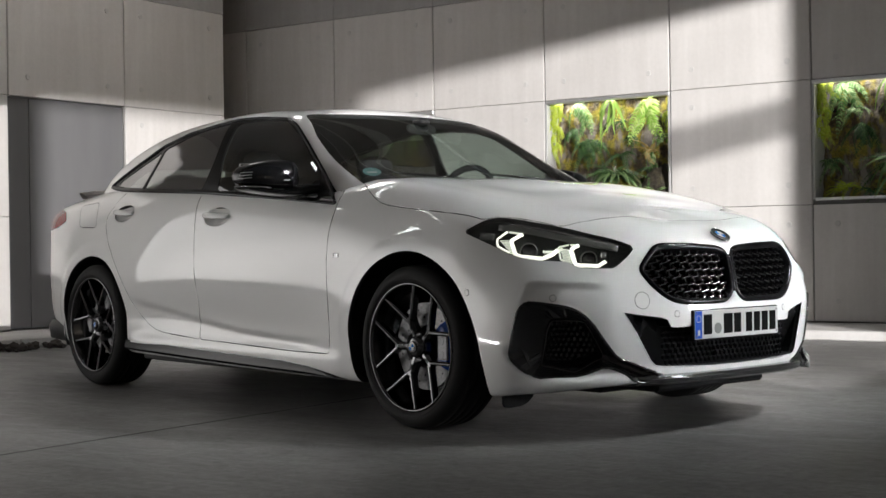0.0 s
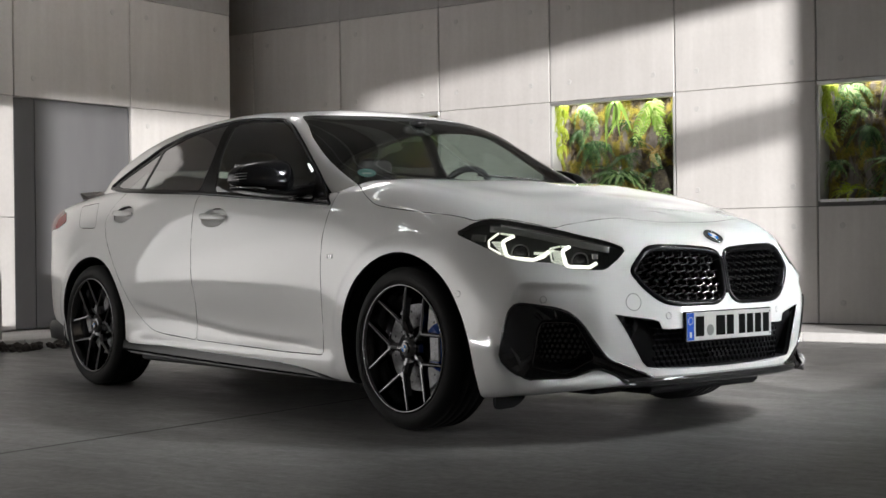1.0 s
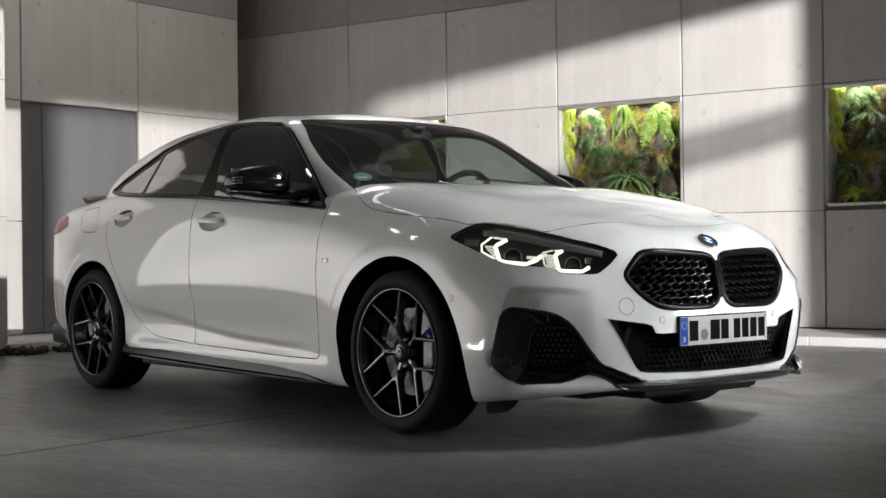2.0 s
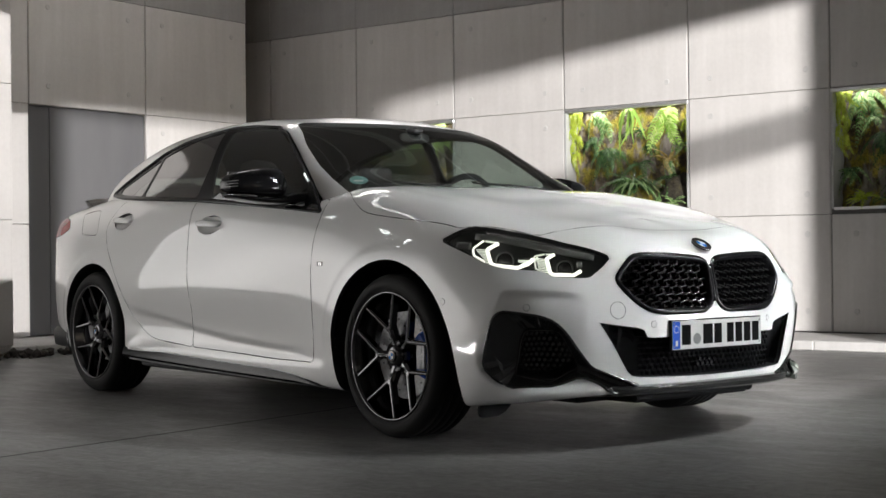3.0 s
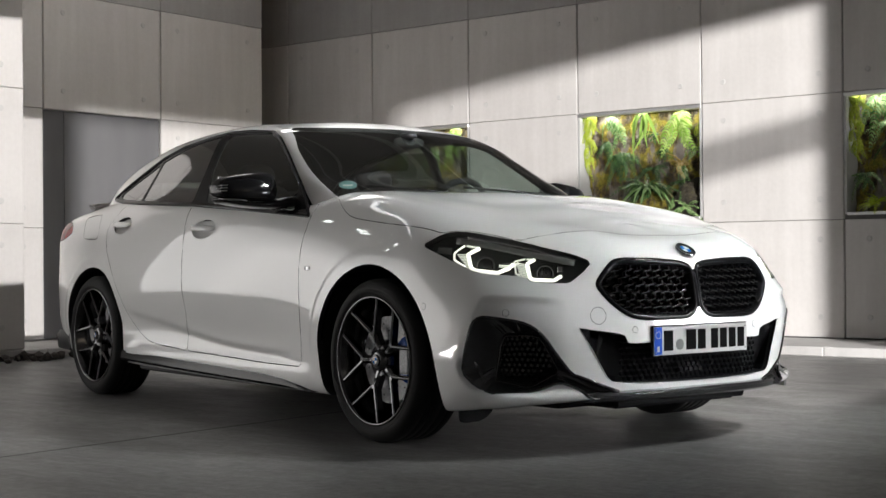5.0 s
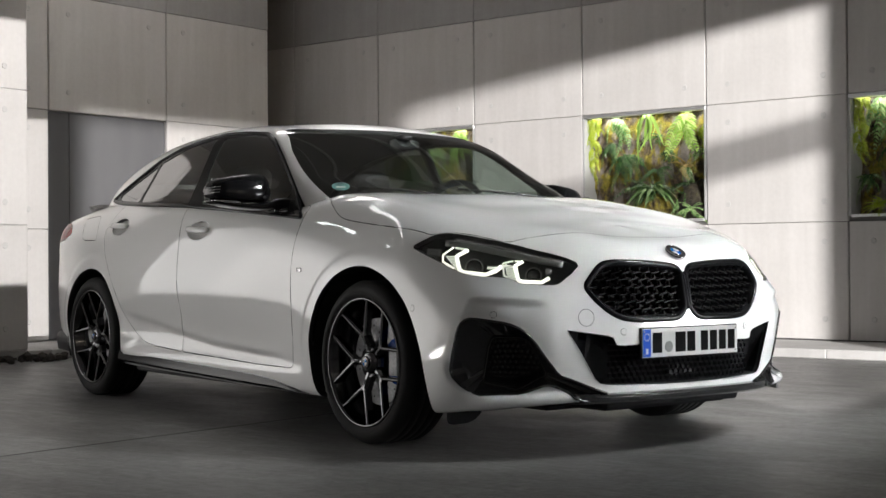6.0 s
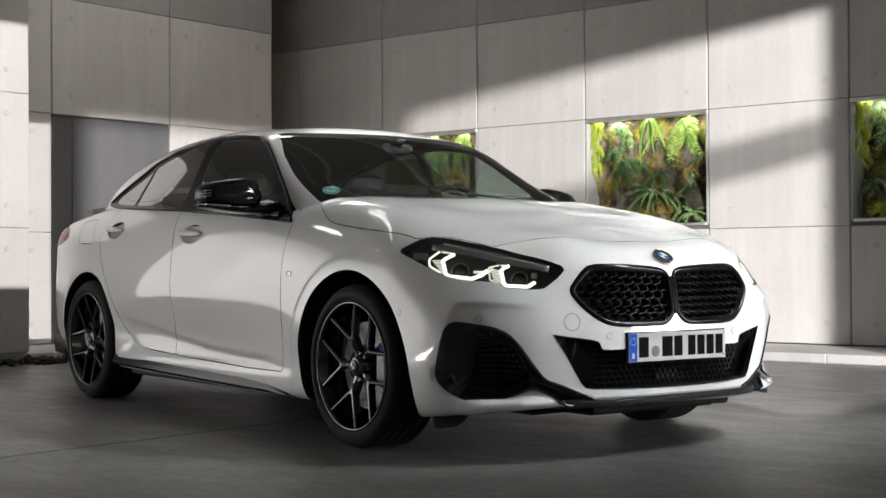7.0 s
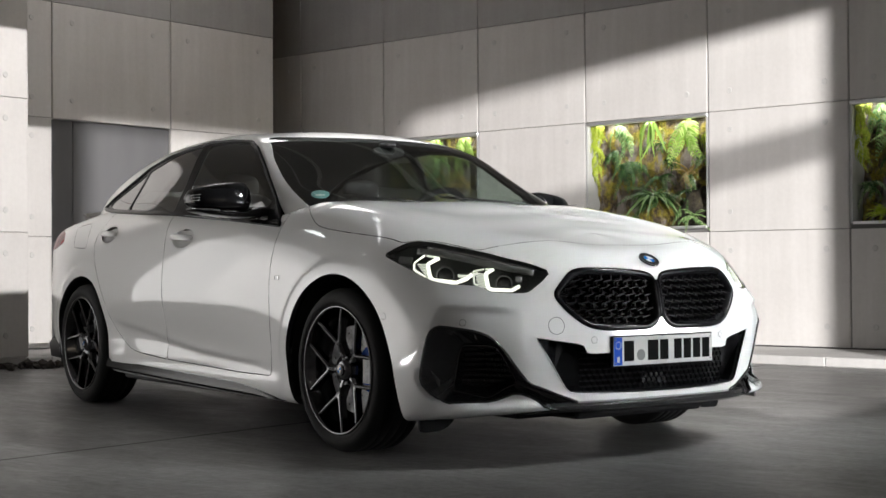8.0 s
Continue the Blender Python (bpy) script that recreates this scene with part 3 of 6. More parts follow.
LOWER.append(rib((-3.28, 0.65, 0.244), (-3.37, 0.70, 0.284), (-3.395, 0.735, 0.354), (-3.415, 0.745, 0.454), (-3.42, 0.748, 0.584), (-3.42, 0.748, 0.774), (-3.38, 0.705, 0.952), (-3.34, 0.5, 1.036), (-3.28, 0.28, 1.064), (-3.28, 0, 1.074)))
LOWER.append(rib((-3.43, 0, 0.244), (-3.54, 0, 0.284), (-3.58, 0, 0.364), (-3.59, 0, 0.474), (-3.58, 0, 0.604), (-3.555, 0, 0.784), (-3.53, 0, 0.994), (-3.48, 0, 1.052), (-3.4, 0, 1.070), (-3.36, 0, 1.074)))
# half of the cabin: windscreen centre, pillar, doors, rear screen; from below the waist to the roof's spine
UPPER = []
UPPER.append(rib((-0.32, 0, 0.935), (-0.381, 0, 0.985), (-0.603, 0, 1.12), (-0.826, 0, 1.245), (-1.049, 0, 1.355), (-1.278, 0, 1.4), (-1.476, 0, 1.413)))
UPPER.append(rib((-0.351, 0.383, 0.935), (-0.411, 0.383, 0.985), (-0.633, 0.362, 1.115), (-0.856, 0.342, 1.24), (-1.074, 0.321, 1.347), (-1.288, 0.228, 1.395), (-1.496, 0, 1.414)))
UPPER.append(rib((-0.482, 0.724, 0.935), (-0.542, 0.714, 0.99), (-0.725, 0.678, 1.105), (-0.927, 0.631, 1.225), (-1.13, 0.574, 1.327), (-1.328, 0.373, 1.388), (-1.525, 0, 1.415)))
UPPER.append(rib((-0.826, 0.781, 0.895), (-0.826, 0.778, 0.925), (-0.978, 0.714, 1.105), (-1.11, 0.657, 1.225), (-1.249, 0.58, 1.337), (-1.407, 0.373, 1.392), (-1.575, 0, 1.416)))
UPPER.append(rib((-1.476, 0.792, 0.925), (-1.476, 0.789, 0.955), (-1.525, 0.724, 1.125), (-1.555, 0.668, 1.25), (-1.585, 0.585, 1.357), (-1.644, 0.373, 1.402), (-1.703, 0, 1.417)))
UPPER.append(rib((-2.067, 0.771, 0.955), (-2.067, 0.766, 0.985), (-2.067, 0.714, 1.125), (-2.067, 0.662, 1.237), (-2.067, 0.59, 1.34), (-2.067, 0.373, 1.387), (-2.067, 0, 1.402)))
UPPER.append(rib((-2.645, 0.724, 0.995), (-2.645, 0.719, 1.025), (-2.627, 0.673, 1.125), (-2.598, 0.631, 1.2), (-2.56, 0.569, 1.277), (-2.531, 0.373, 1.33), (-2.503, 0, 1.345)))
UPPER.append(rib((-3.033, 0.642, 0.995), (-3.004, 0.631, 1.035), (-2.935, 0.611, 1.11), (-2.866, 0.585, 1.165), (-2.788, 0.538, 1.21), (-2.74, 0.373, 1.255), (-2.712, 0, 1.273)))
UPPER.append(rib((-3.229, 0.466, 1.005), (-3.18, 0.466, 1.045), (-3.102, 0.455, 1.085), (-3.004, 0.445, 1.135), (-2.906, 0.424, 1.177), (-2.837, 0.29, 1.21), (-2.808, 0, 1.23)))
UPPER.append(rib((-3.298, 0, 1.005), (-3.249, 0, 1.055), (-3.161, 0, 1.09), (-3.063, 0, 1.13), (-2.965, 0, 1.165), (-2.915, 0, 1.19), (-2.866, 0, 1.21)))


def sheet(points):
    """A bmesh of a grid of points, with its normals outwards."""
    bm = bmesh.new()
    nw, nu, _ = points.shape
    vs = [[bm.verts.new(p) for p in row] for row in points]
    for i in range(nw - 1):
        for k in range(nu - 1):
            bm.faces.new((vs[i][k], vs[i + 1][k], vs[i + 1][k + 1], vs[i][k + 1]))
    bmesh.ops.remove_doubles(bm, verts=bm.verts, dist=0.0004)
    bmesh.ops.dissolve_degenerate(bm, dist=0.0003, edges=bm.edges)
    return bm


def both_sides(bm):
    """Adds the mirror image in y."""
    for w in bm.verts:
        if abs(w.co.y) < 0.001:
            w.co.y = 0
    made = bmesh.ops.duplicate(bm, geom=list(bm.verts) + list(bm.edges) + list(bm.faces))["geom"]
    new_faces = [g for g in made if isinstance(g, bmesh.types.BMFace)]
    for w in [g for g in made if isinstance(g, bmesh.types.BMVert)]:
        w.co.y = -w.co.y
    bmesh.ops.reverse_faces(bm, faces=new_faces)
    bmesh.ops.remove_doubles(bm, verts=[w for w in bm.verts if abs(w.co.y) < 0.002], dist=0.0005)
    return bm


lower, upper = sheet(skin(LOWER, step=0.014)), sheet(skin(UPPER))

# ---- the car: cutting the form into panels ----
from mathutils.bvhtree import BVHTree

PAINT = shader("white_car_paint", (0.80, 0.80, 0.795), 0.42, 0.0, Coat_Weight=1.0, Coat_Roughness=0.03)
wire(PAINT, ramp(PAINT, fbm(PAINT, coords(PAINT), 700, 2), (0.3, (0.775, 0.775, 0.77)), (0.7, (0.81, 0.81, 0.805))), bsdf(PAINT, "Base Color"))
GLOSS = shader("gloss_black_plastic", (0.020, 0.020, 0.021), 0.16, 0.0, Coat_Weight=0.5, Coat_Roughness=0.06, Specular_IOR_Level=0.5)
CAP = shader("black_mirror_cap", (0.007, 0.007, 0.008), 0.14, 0.0, Specular_IOR_Level=0.22)
TRIM = shader("black_window_trim", (0.007, 0.007, 0.008), 0.2, 0.0, Specular_IOR_Level=0.14)
PIN = shader("satin_black_grille", (0.014, 0.014, 0.015), 0.12, 0.0, Specular_IOR_Level=0.4)
MESH_BLACK = shader("black_mesh_plastic", (0.009, 0.009, 0.010), 0.5, 0.0, Specular_IOR_Level=0.06)
LAMP_DARK = shader("dark_lamp_bezel", (0.11, 0.115, 0.112), 0.26, 0.35)
SMOKE = shader("smoked_grey_bezel", (0.24, 0.245, 0.24), 0.22, 0.3)
MATT = shader("matt_black_plastic", (0.014, 0.014, 0.015), 0.55)
RUBBER = shader("tyre_rubber", (0.014, 0.014, 0.014), 0.7, Specular_IOR_Level=0.22)
bump(RUBBER, fbm(RUBBER, coords(RUBBER), 160, 4), 0.15, 0.002)
RIM = shader("dark_grey_alloy", (0.10, 0.10, 0.104), 0.2, 1.0, Coat_Weight=0.4, Coat_Roughness=0.08)
STEEL = shader("brake_disc_steel", (0.42, 0.42, 0.43), 0.45, 0.5)
wire(STEEL, ramp(STEEL, fbm(STEEL, coords(STEEL), 90, 3), (0.3, (0.17, 0.17, 0.175)), (0.7, (0.30, 0.30, 0.31))), bsdf(STEEL, "Base Color"))
CHROME = shader("bright_chrome", (0.62, 0.62, 0.63), 0.22, 1.0)
BLUE = shader("blue_caliper_enamel", (0.012, 0.045, 0.22), 0.25)
FABRIC = shader("dark_seat_fabric", (0.022, 0.022, 0.024), 0.85)
bump(FABRIC, fbm(FABRIC, coords(FABRIC), 220, 3), 0.2, 0.002)
LAMP_RED = shader("red_tail_lamp_lens", (0.24, 0.003, 0.008), 0.2, 0.0, Specular_IOR_Level=0.2)
PLATE_WHITE = shader("reflective_plate_white", (0.50, 0.50, 0.49), 0.6, Specular_IOR_Level=0.15)
PLATE_BLUE = shader("plate_band_blue", (0.01, 0.07, 0.42), 0.6, Specular_IOR_Level=0.15)
PLATE_BLACK = shader("plate_print_black", (0.006, 0.006, 0.006), 0.8, Specular_IOR_Level=0.03)
SEAL = shader("grey_plate_seal", (0.20, 0.205, 0.20), 0.8, Specular_IOR_Level=0.1)
BADGE_BLUE = shader("badge_blue_enamel", (0.01, 0.17, 0.55), 0.15)
BADGE_WHITE = shader("badge_white_enamel", (0.8, 0.8, 0.8), 0.15)
STICKER = shader("pale_teal_sticker", (0.16, 0.36, 0.36), 0.5)
LED = shader("lit_led_guide", (1, 1, 1), 0.4, 0.0)
bsdf(LED, "Emission Color").default_value = (1.0, 0.99, 0.86, 1)
bsdf(LED, "Emission Strength").default_value = 1.4
LED_SOFT = shader("ribbed_light_guide", (0.75, 0.78, 0.72), 0.25)
bsdf(LED_SOFT, "Emission Color").default_value = (0.95, 1.0, 0.85, 1)
bsdf(LED_SOFT, "Emission Strength").default_value = 0.55


def pane(name, tint, ior=1.5):
    """Thin glass: tinted clear with a Fresnel gloss."""
    m = bpy.data.materials.new(name)
    m.use_nodes = True
    t = m.node_tree
    t.nodes.remove(t.nodes["Principled BSDF"])
    clear, gloss, facing, power, scale, blend = (t.nodes.new(k) for k in ("ShaderNodeBsdfTransparent", "ShaderNodeBsdfGlossy", "ShaderNodeLayerWeight", "ShaderNodeMath", "ShaderNodeMath", "ShaderNodeMixShader"))
    clear.inputs["Color"].default_value = (*tint, 1)
    gloss.inputs["Roughness"].default_value = 0.015
    facing.inputs["Blend"].default_value = 0.5
    power.operation, power.inputs[1].default_value = "POWER", 4.2
    scale.operation = "MULTIPLY_ADD"
    scale.inputs[1].default_value, scale.inputs[2].default_value = 0.85, (ior - 1) ** 2 / (ior + 1) ** 2 * 1.6
    t.links.new(facing.outputs["Facing"], power.inputs[0])
    t.links.new(power.outputs[0], scale.inputs[0])
    t.links.new(scale.outputs[0], blend.inputs[0])
    t.links.new(clear.outputs[0], blend.inputs[1])
    t.links.new(gloss.outputs[0], blend.inputs[2])
    t.links.new(blend.outputs[0], t.nodes["Material Output"].inputs["Surface"])
    return m


SCREEN = pane("windscreen_glass", (0.62, 0.69, 0.65), 1.9)
PRIVACY = pane("dark_tinted_glass", (0.22, 0.235, 0.23), 2.3)
SIDE = pane("green_tinted_glass", (0.60, 0.68, 0.63), 1.9)
LENS = pane("clear_lamp_lens", (0.93, 0.94, 0.93), 1.45)


def around(points, rounds=2):
    """A closed outline with its corners rounded off."""
    pts = [Vector(p) for p in points]
    for _ in range(rounds):
        pts = [q for a, b in zip(pts, pts[1:] + pts[:1]) for s in [min(0.25, 0.014 / max((b - a).length, 1e-6))] for q in (a.lerp(b, s), a.lerp(b, 1 - s))]
    return pts


def offset(poly, inset):
    """A closed outline moved inwards by a distance."""
    area2 = sum(a.x * b.y - b.x * a.y for a, b in zip(poly, poly[1:] + poly[:1]))
    out = []
    for k, p in enumerate(poly):
        d = (poly[(k + 1) % len(poly)] - poly[k - 1]).normalized()
        n = Vector((-d.y, d.x)) if area2 > 0 else Vector((d.y, -d.x))
        out.append(p + n * inset)
    return out


def circle(cx, cz, rx, rz, n=44):
    return [Vector((cx + rx * math.cos(k * math.tau / n), cz + rz * math.sin(k * math.tau / n))) for k in range(n)]


def inside(p, poly):
    odd, j = False, len(poly) - 1
    for i in range(len(poly)):
        a, b = poly[i], poly[j]
        if (a.y > p.y) != (b.y > p.y) and p.x < (b.x - a.x) * (p.y - a.y) / (b.y - a.y) + a.x:
            odd = not odd
        j = i
    return odd


VIEWS = {"side": ((1, 0, 0), (0, 0, 1)), "front": ((0, 1, 0), (0, 0, 1)), "top": ((1, 0, 0), (0, 1, 0)), "corner": ((0.70711, 0.70711, 0), (0, 0, 1))}


def seen_in(view, p):
    a, b = VIEWS[view]
    return Vector((p.dot(Vector(a)), p.dot(Vector(b))))


def cut(bm, poly, view, where):
    """Cuts the sheet along a closed outline, as seen in a view, and gives the faces within it."""
    a, b = (Vector(v) for v in VIEWS[view])
    lo = Vector((min(p.x for p in poly) - 0.05, min(p.y for p in poly) - 0.05))
    hi = Vector((max(p.x for p in poly) + 0.05, max(p.y for p in poly) + 0.05))

    def near(f):
        c = f.calc_center_median()
        q = seen_in(view, c)
        return where(c, f.normal) and lo.x < q.x < hi.x and lo.y < q.y < hi.y
    live = {f for f in bm.faces if near(f)}
    for p, q in zip(poly, poly[1:] + poly[:1]):
        d = q - p
        if d.length < 1e-5:
            continue
        no = (a * d.y - b * d.x).normalized()
        co = a * p.x + b * p.y
        box_lo, box_hi = Vector((min(p.x, q.x) - 0.004, min(p.y, q.y) - 0.004)), Vector((max(p.x, q.x) + 0.004, max(p.y, q.y) + 0.004))
        some = []
        for f in live:
            qs = [seen_in(view, w.co) for w in f.verts]
            if max(w.x for w in qs) > box_lo.x and min(w.x for w in qs) < box_hi.x and max(w.y for w in qs) > box_lo.y and min(w.y for w in qs) < box_hi.y:
                some.append(f)
        if not some:
            continue
        geom = list({g for f in some for g in (*f.verts, *f.edges)}) + some
        out = bmesh.ops.bisect_plane(bm, geom=geom, dist=1e-6, plane_co=co, plane_no=no)
        live = {f for f in live if f.is_valid} | {g for g in out["geom"] if isinstance(g, bmesh.types.BMFace) and g.is_valid}
    return [f for f in live if inside(seen_in(view, f.calc_center_median()), poly)]


class Form:
    """A whole sheet, kept so that its panels can take their smooth normals from it."""

    def __init__(self, bm):
        bm.normal_update()
        self.tree = BVHTree.FromBMesh(bm)
        bm.verts.ensure_lookup_table(), bm.faces.ensure_lookup_table()
        self.tris = [[(w.co.copy(), w.normal.copy()) for w in f.verts] for f in bm.faces]

    def normal(self, p):
        at, no, k, _ = self.tree.find_nearest(p)
        wsum, out = 0.0, Vector((0, 0, 0))
        for co, n in self.tris[k]:
            w = 1.0 / ((co - at).length_squared + 1e-7)
            out, wsum = out + n * w, wsum + w
        return (out / wsum).normalized()

    def hit(self, origin, way):
        return self.tree.ray_cast(Vector(origin), Vector(way))[0]


def lift(faces):
    """A bmesh of copies of some faces."""
    bm, made = bmesh.new(), {}
    for f in faces:
        vs = []
        for w in f.verts:
            if w not in made:
                made[w] = bm.verts.new(w.co)
            vs.append(made[w])
        try:
            bm.faces.new(vs)
        except ValueError:
            pass
    return bm


def mirrored_bm(bm):
    out = bm.copy()
    for w in out.verts:
        w.co.y = -w.co.y
    bmesh.ops.reverse_faces(out, faces=out.faces)
    return out


def panel_part(name, bm, form, material, parent, label="", gap=0.0028, flange=0.02, two=False, inset=0.0):
    """A body panel: its edge stands back from its neighbours and turns inwards, so that the joint is a real gap."""
    if two:
        both_sides(bm)
    bm.normal_update()
    if gap:
        moved = {}
        for w in bm.verts:
            if w.is_boundary and w.link_faces:
                c = sum((f.calc_center_median() for f in w.link_faces), Vector()) / len(w.link_faces)
                d = c - w.co
                if d.length > 1e-6:
                    moved[w] = d.normalized() * gap
        for w, d in moved.items():
            w.co += d
    normals = {}
    for w in bm.verts:
        n = form.normal(Vector((w.co.x, -abs(w.co.y), w.co.z)))
        normals[w] = n if w.co.y <= 0 else Vector((n.x, -n.y, n.z))
        if abs(w.co.y) < 0.002:
            normals[w] = Vector((n.x, 0, n.z)).normalized()
    if inset:
        for w in bm.verts:
            w.co -= normals[w] * inset
    rim = [e for e in bm.edges if e.is_boundary]
    for e in rim if flange else ():
        p, q = e.verts
        if abs(p.co.y) < 1e-4 and abs(q.co.y) < 1e-4:
            continue
        f = e.link_faces[0]
        corners = [p.co, q.co, q.co - normals[q] * flange, p.co - normals[p] * flange]
        out = ((q.co - p.co).cross(normals[p])).normalized()
        if out.dot(f.calc_center_median() - p.co) > 0:
            out = -out
        vs = [bm.verts.new(c) for c in corners]
        turned = (corners[1] - corners[0]).cross(corners[3] - corners[0]).dot(out) < 0
        for w in vs:
            normals[w] = out
        # turned edges go matt black: the joint's shade put into colour
        bm.faces.new(vs[::-1] if turned else vs).material_index = 1
    bm.verts.index_update()
    bm.verts.ensure_lookup_table()
    flat = [tuple(normals[w]) for w in bm.verts]
    ob = part(name, bm, (material, MATT) if flange else material, parent, label, smooth=True)
    ob.data.normals_split_custom_set_from_vertices(flat)
    return ob


def recess(name, source, way, depth, material, parent, label="", shrink=0.0):
    """A pocket behind an opening: walls from its edge inwards along a way, and a bottom."""
    bm = lift(source.faces)
    way = Vector(way).normalized()
    rim = [e for e in bm.edges if e.is_boundary]
    mid = sum((w.co for w in bm.verts), Vector()) / len(bm.verts)
    low = {w: bm.verts.new(w.co.lerp(mid, shrink) + way * depth) for w in list(bm.verts)}
    top = [f for f in bm.faces]
    for f in top:
        bm.faces.new([low[w] for w in f.verts])
    for e in rim:
        p, q = e.verts
        bm.faces.new((p, q, low[q], low[p]))
    bmesh.ops.delete(bm, geom=top, context="FACES_ONLY")
    bmesh.ops.delete(bm, geom=[e for e in bm.edges if not e.link_faces], context="EDGES")
    bmesh.ops.recalc_face_normals(bm, faces=bm.faces)
    return part(name, bm, material, parent, label)


def tube(points, r, closed=False, sides=8, flat=1.0, normal=None):
    """A bar swept along points; flat squashes it along a normal."""
    bm = bmesh.new()
    n, rings = len(points), []
    for k, p in enumerate(points):
        p = Vector(p)
        a = Vector(points[(k - 1) % n if closed else max(k - 1, 0)])
        b = Vector(points[(k + 1) % n if closed else min(k + 1, n - 1)])
        t = (b - a).normalized()
        up = Vector(normal) if normal is not None else Vector((0, 0, 1))
        s = t.cross(up).normalized() if abs(t.dot(up)) < 0.98 else t.orthogonal().normalized()
        up = s.cross(t)
        rings.append([bm.verts.new(p + s * r * math.cos(q) + up * r * flat * math.sin(q)) for q in [j * math.tau / sides for j in range(sides)]])
    for i in range(n if closed else n - 1):
        a, b = rings[i], rings[(i + 1) % n]
        for j in range(sides):
            bm.faces.new((a[j], a[(j + 1) % sides], b[(j + 1) % sides], b[j]))
    if not closed:
        bm.faces.new(rings[0])
        bm.faces.new(rings[-1][::-1])
    bmesh.ops.recalc_face_normals(bm, faces=bm.faces)
    return bm


def lathe(profile, n=48, axis="y"):
    """A turned body about the y axis from (radius, y) pairs."""
    bm = bmesh.new()
    rings = []
    for r, y in profile:
        rings.append([bm.verts.new((r * math.cos(k * math.tau / n), y, r * math.sin(k * math.tau / n))) for k in range(n)] if r > 1e-5 else [bm.verts.new((0, y, 0))])
    for a, b in zip(rings, rings[1:]):
        for k in range(n):
            p, q = a[k % len(a)], a[(k + 1) % len(a)]
            s, t = b[(k + 1) % len(b)], b[k % len(b)]
            vs = list(dict.fromkeys((p, q, s, t)))
            if len(vs) > 2:
                bm.faces.new(vs)
    bmesh.ops.recalc_face_normals(bm, faces=bm.faces)
    return bm


def ball(cx, cy, cz, rx, ry, rz, power=2.0, nu=24, nv=14):
    """A superellipsoid: rounded housings and cushions."""
    bm = bmesh.new()

    def s(v):
        return math.copysign(abs(v) ** (2 / power), v)
    rings = []
    for i in range(nv + 1):
        t = -math.pi / 2 + math.pi * i / nv
        rings.append([bm.verts.new((cx + rx * s(math.cos(t)) * s(math.cos(u)), cy + ry * s(math.cos(t)) * s(math.sin(u)), cz + rz * s(math.sin(t)))) for u in [k * math.tau / nu for k in range(nu)]])
    for a, b in zip(rings, rings[1:]):
        for k in range(nu):
            bm.faces.new((a[k], a[(k + 1) % nu], b[(k + 1) % nu], b[k]))
    bmesh.ops.remove_doubles(bm, verts=bm.verts, dist=1e-5)
    return bm


car = tagged(new("car"), "white four-door coupe with black grille and dark alloy wheels", "car")


def shaped(bm):
    """Works the creases into the smooth form: the bumper's facet round the side intake, the blade below it, the door's lower fold and the sill."""
    def soft(t):
        t = max(0.0, min(1.0, t))
        return t * t * (3 - 2 * t)
    crest = [Vector((c * 0.70711, z)) for c, z in ((-0.315, 0.36), (-0.285, 0.44), (-0.252, 0.528), (-0.216, 0.580), (-0.169, 0.588), (0.024, 0.583), (0.205, 0.574), (0.230, 0.54), (0.218, 0.455), (0.255, 0.370), (0.325, 0.285))]
    field = crest + [Vector((c * 0.70711, z)) for c, z in ((0.42, 0.228), (0.262, 0.245), (0.05, 0.232), (-0.25, 0.25), (-0.32, 0.30))]
    found = cut(bm, field, "corner", lambda c, n: c.x > 0.1 and c.y < -0.3)
    for w in {w for f in found for w in f.verts}:
        q = seen_in("corner", w.co)
        far = 9.0
        for a, b in zip(crest, crest[1:]):
            d = b - a
            far = min(far, (a + d * max(0, min(1, (q - a).dot(d) / d.length_squared)) - q).length)
        w.co += Vector((-0.62, 0.78, 0)) * 0.017 * soft(far / 0.030) * soft((0.235 - q.x * 1.41421) / 0.20)
    fold = ([-2.214, -1.884, -1.557, -1.236, -0.844, -0.5], [0.472, 0.434, 0.389, 0.355, 0.334, 0.33])
    for w in bm.verts:
        x, y, z = w.co
        if -0.55 < x < 0.5 and -0.80 < y < -0.5 and z > 0.78:
            # ridge along the bonnet's shoulder
            ridge = float(np.interp(x, [-0.55, -0.28, -0.08, 0.20, 0.5], [-0.665, -0.695, -0.70, -0.70, -0.62]))
            w.co.z += 0.005 * max(0.0, 1 - abs(y - ridge) / 0.06) * soft((0.5 - x) / 0.5) * soft((x + 0.6) / 0.15)
        if x > 0.45 and z < 0.27 and y < -0.3:
            c = x + y
            w.co += Vector((0.6, -0.78, 0)) * (0.020 * soft((0.258 - z) / 0.03) + 0.035 * soft((0.25 - z) / 0.05)) * soft((c + 0.25) / 0.15) * soft((0.47 - c) / 0.1)
        for cx, ra, rb in ((0.003, 0.385, 0.364), (-2.645, 0.368, 0.356)):
            # flat flange round the wheel arch
            away = math.hypot((x - cx) / ra, (z - 0.334) / rb)
            if y < -0.7 and away < 1.4 and z > 0.30:
                w.co.y -= 0.006 * soft((1.20 - away) / 0.06) * soft((z - 0.30) / 0.10) * soft((cx + 0.22 - x) / 0.2)
        if y < -0.8 and -2.25 < x < -0.4:
            ends = soft((x + 2.25) / 0.15) * soft((-0.55 - x) / 0.25)
            line = float(np.interp(x, *fold))
            w.co.y += 0.014 * ends * soft((line - z) / 0.028) * soft((z - 0.262) / 0.05)
            w.co.y -= 0.007 * soft((0.29 - z) / 0.05) * soft((-0.43 - x) / 0.05)


shaped(lower)
lower_form, upper_form = Form(lower), Form(upper)


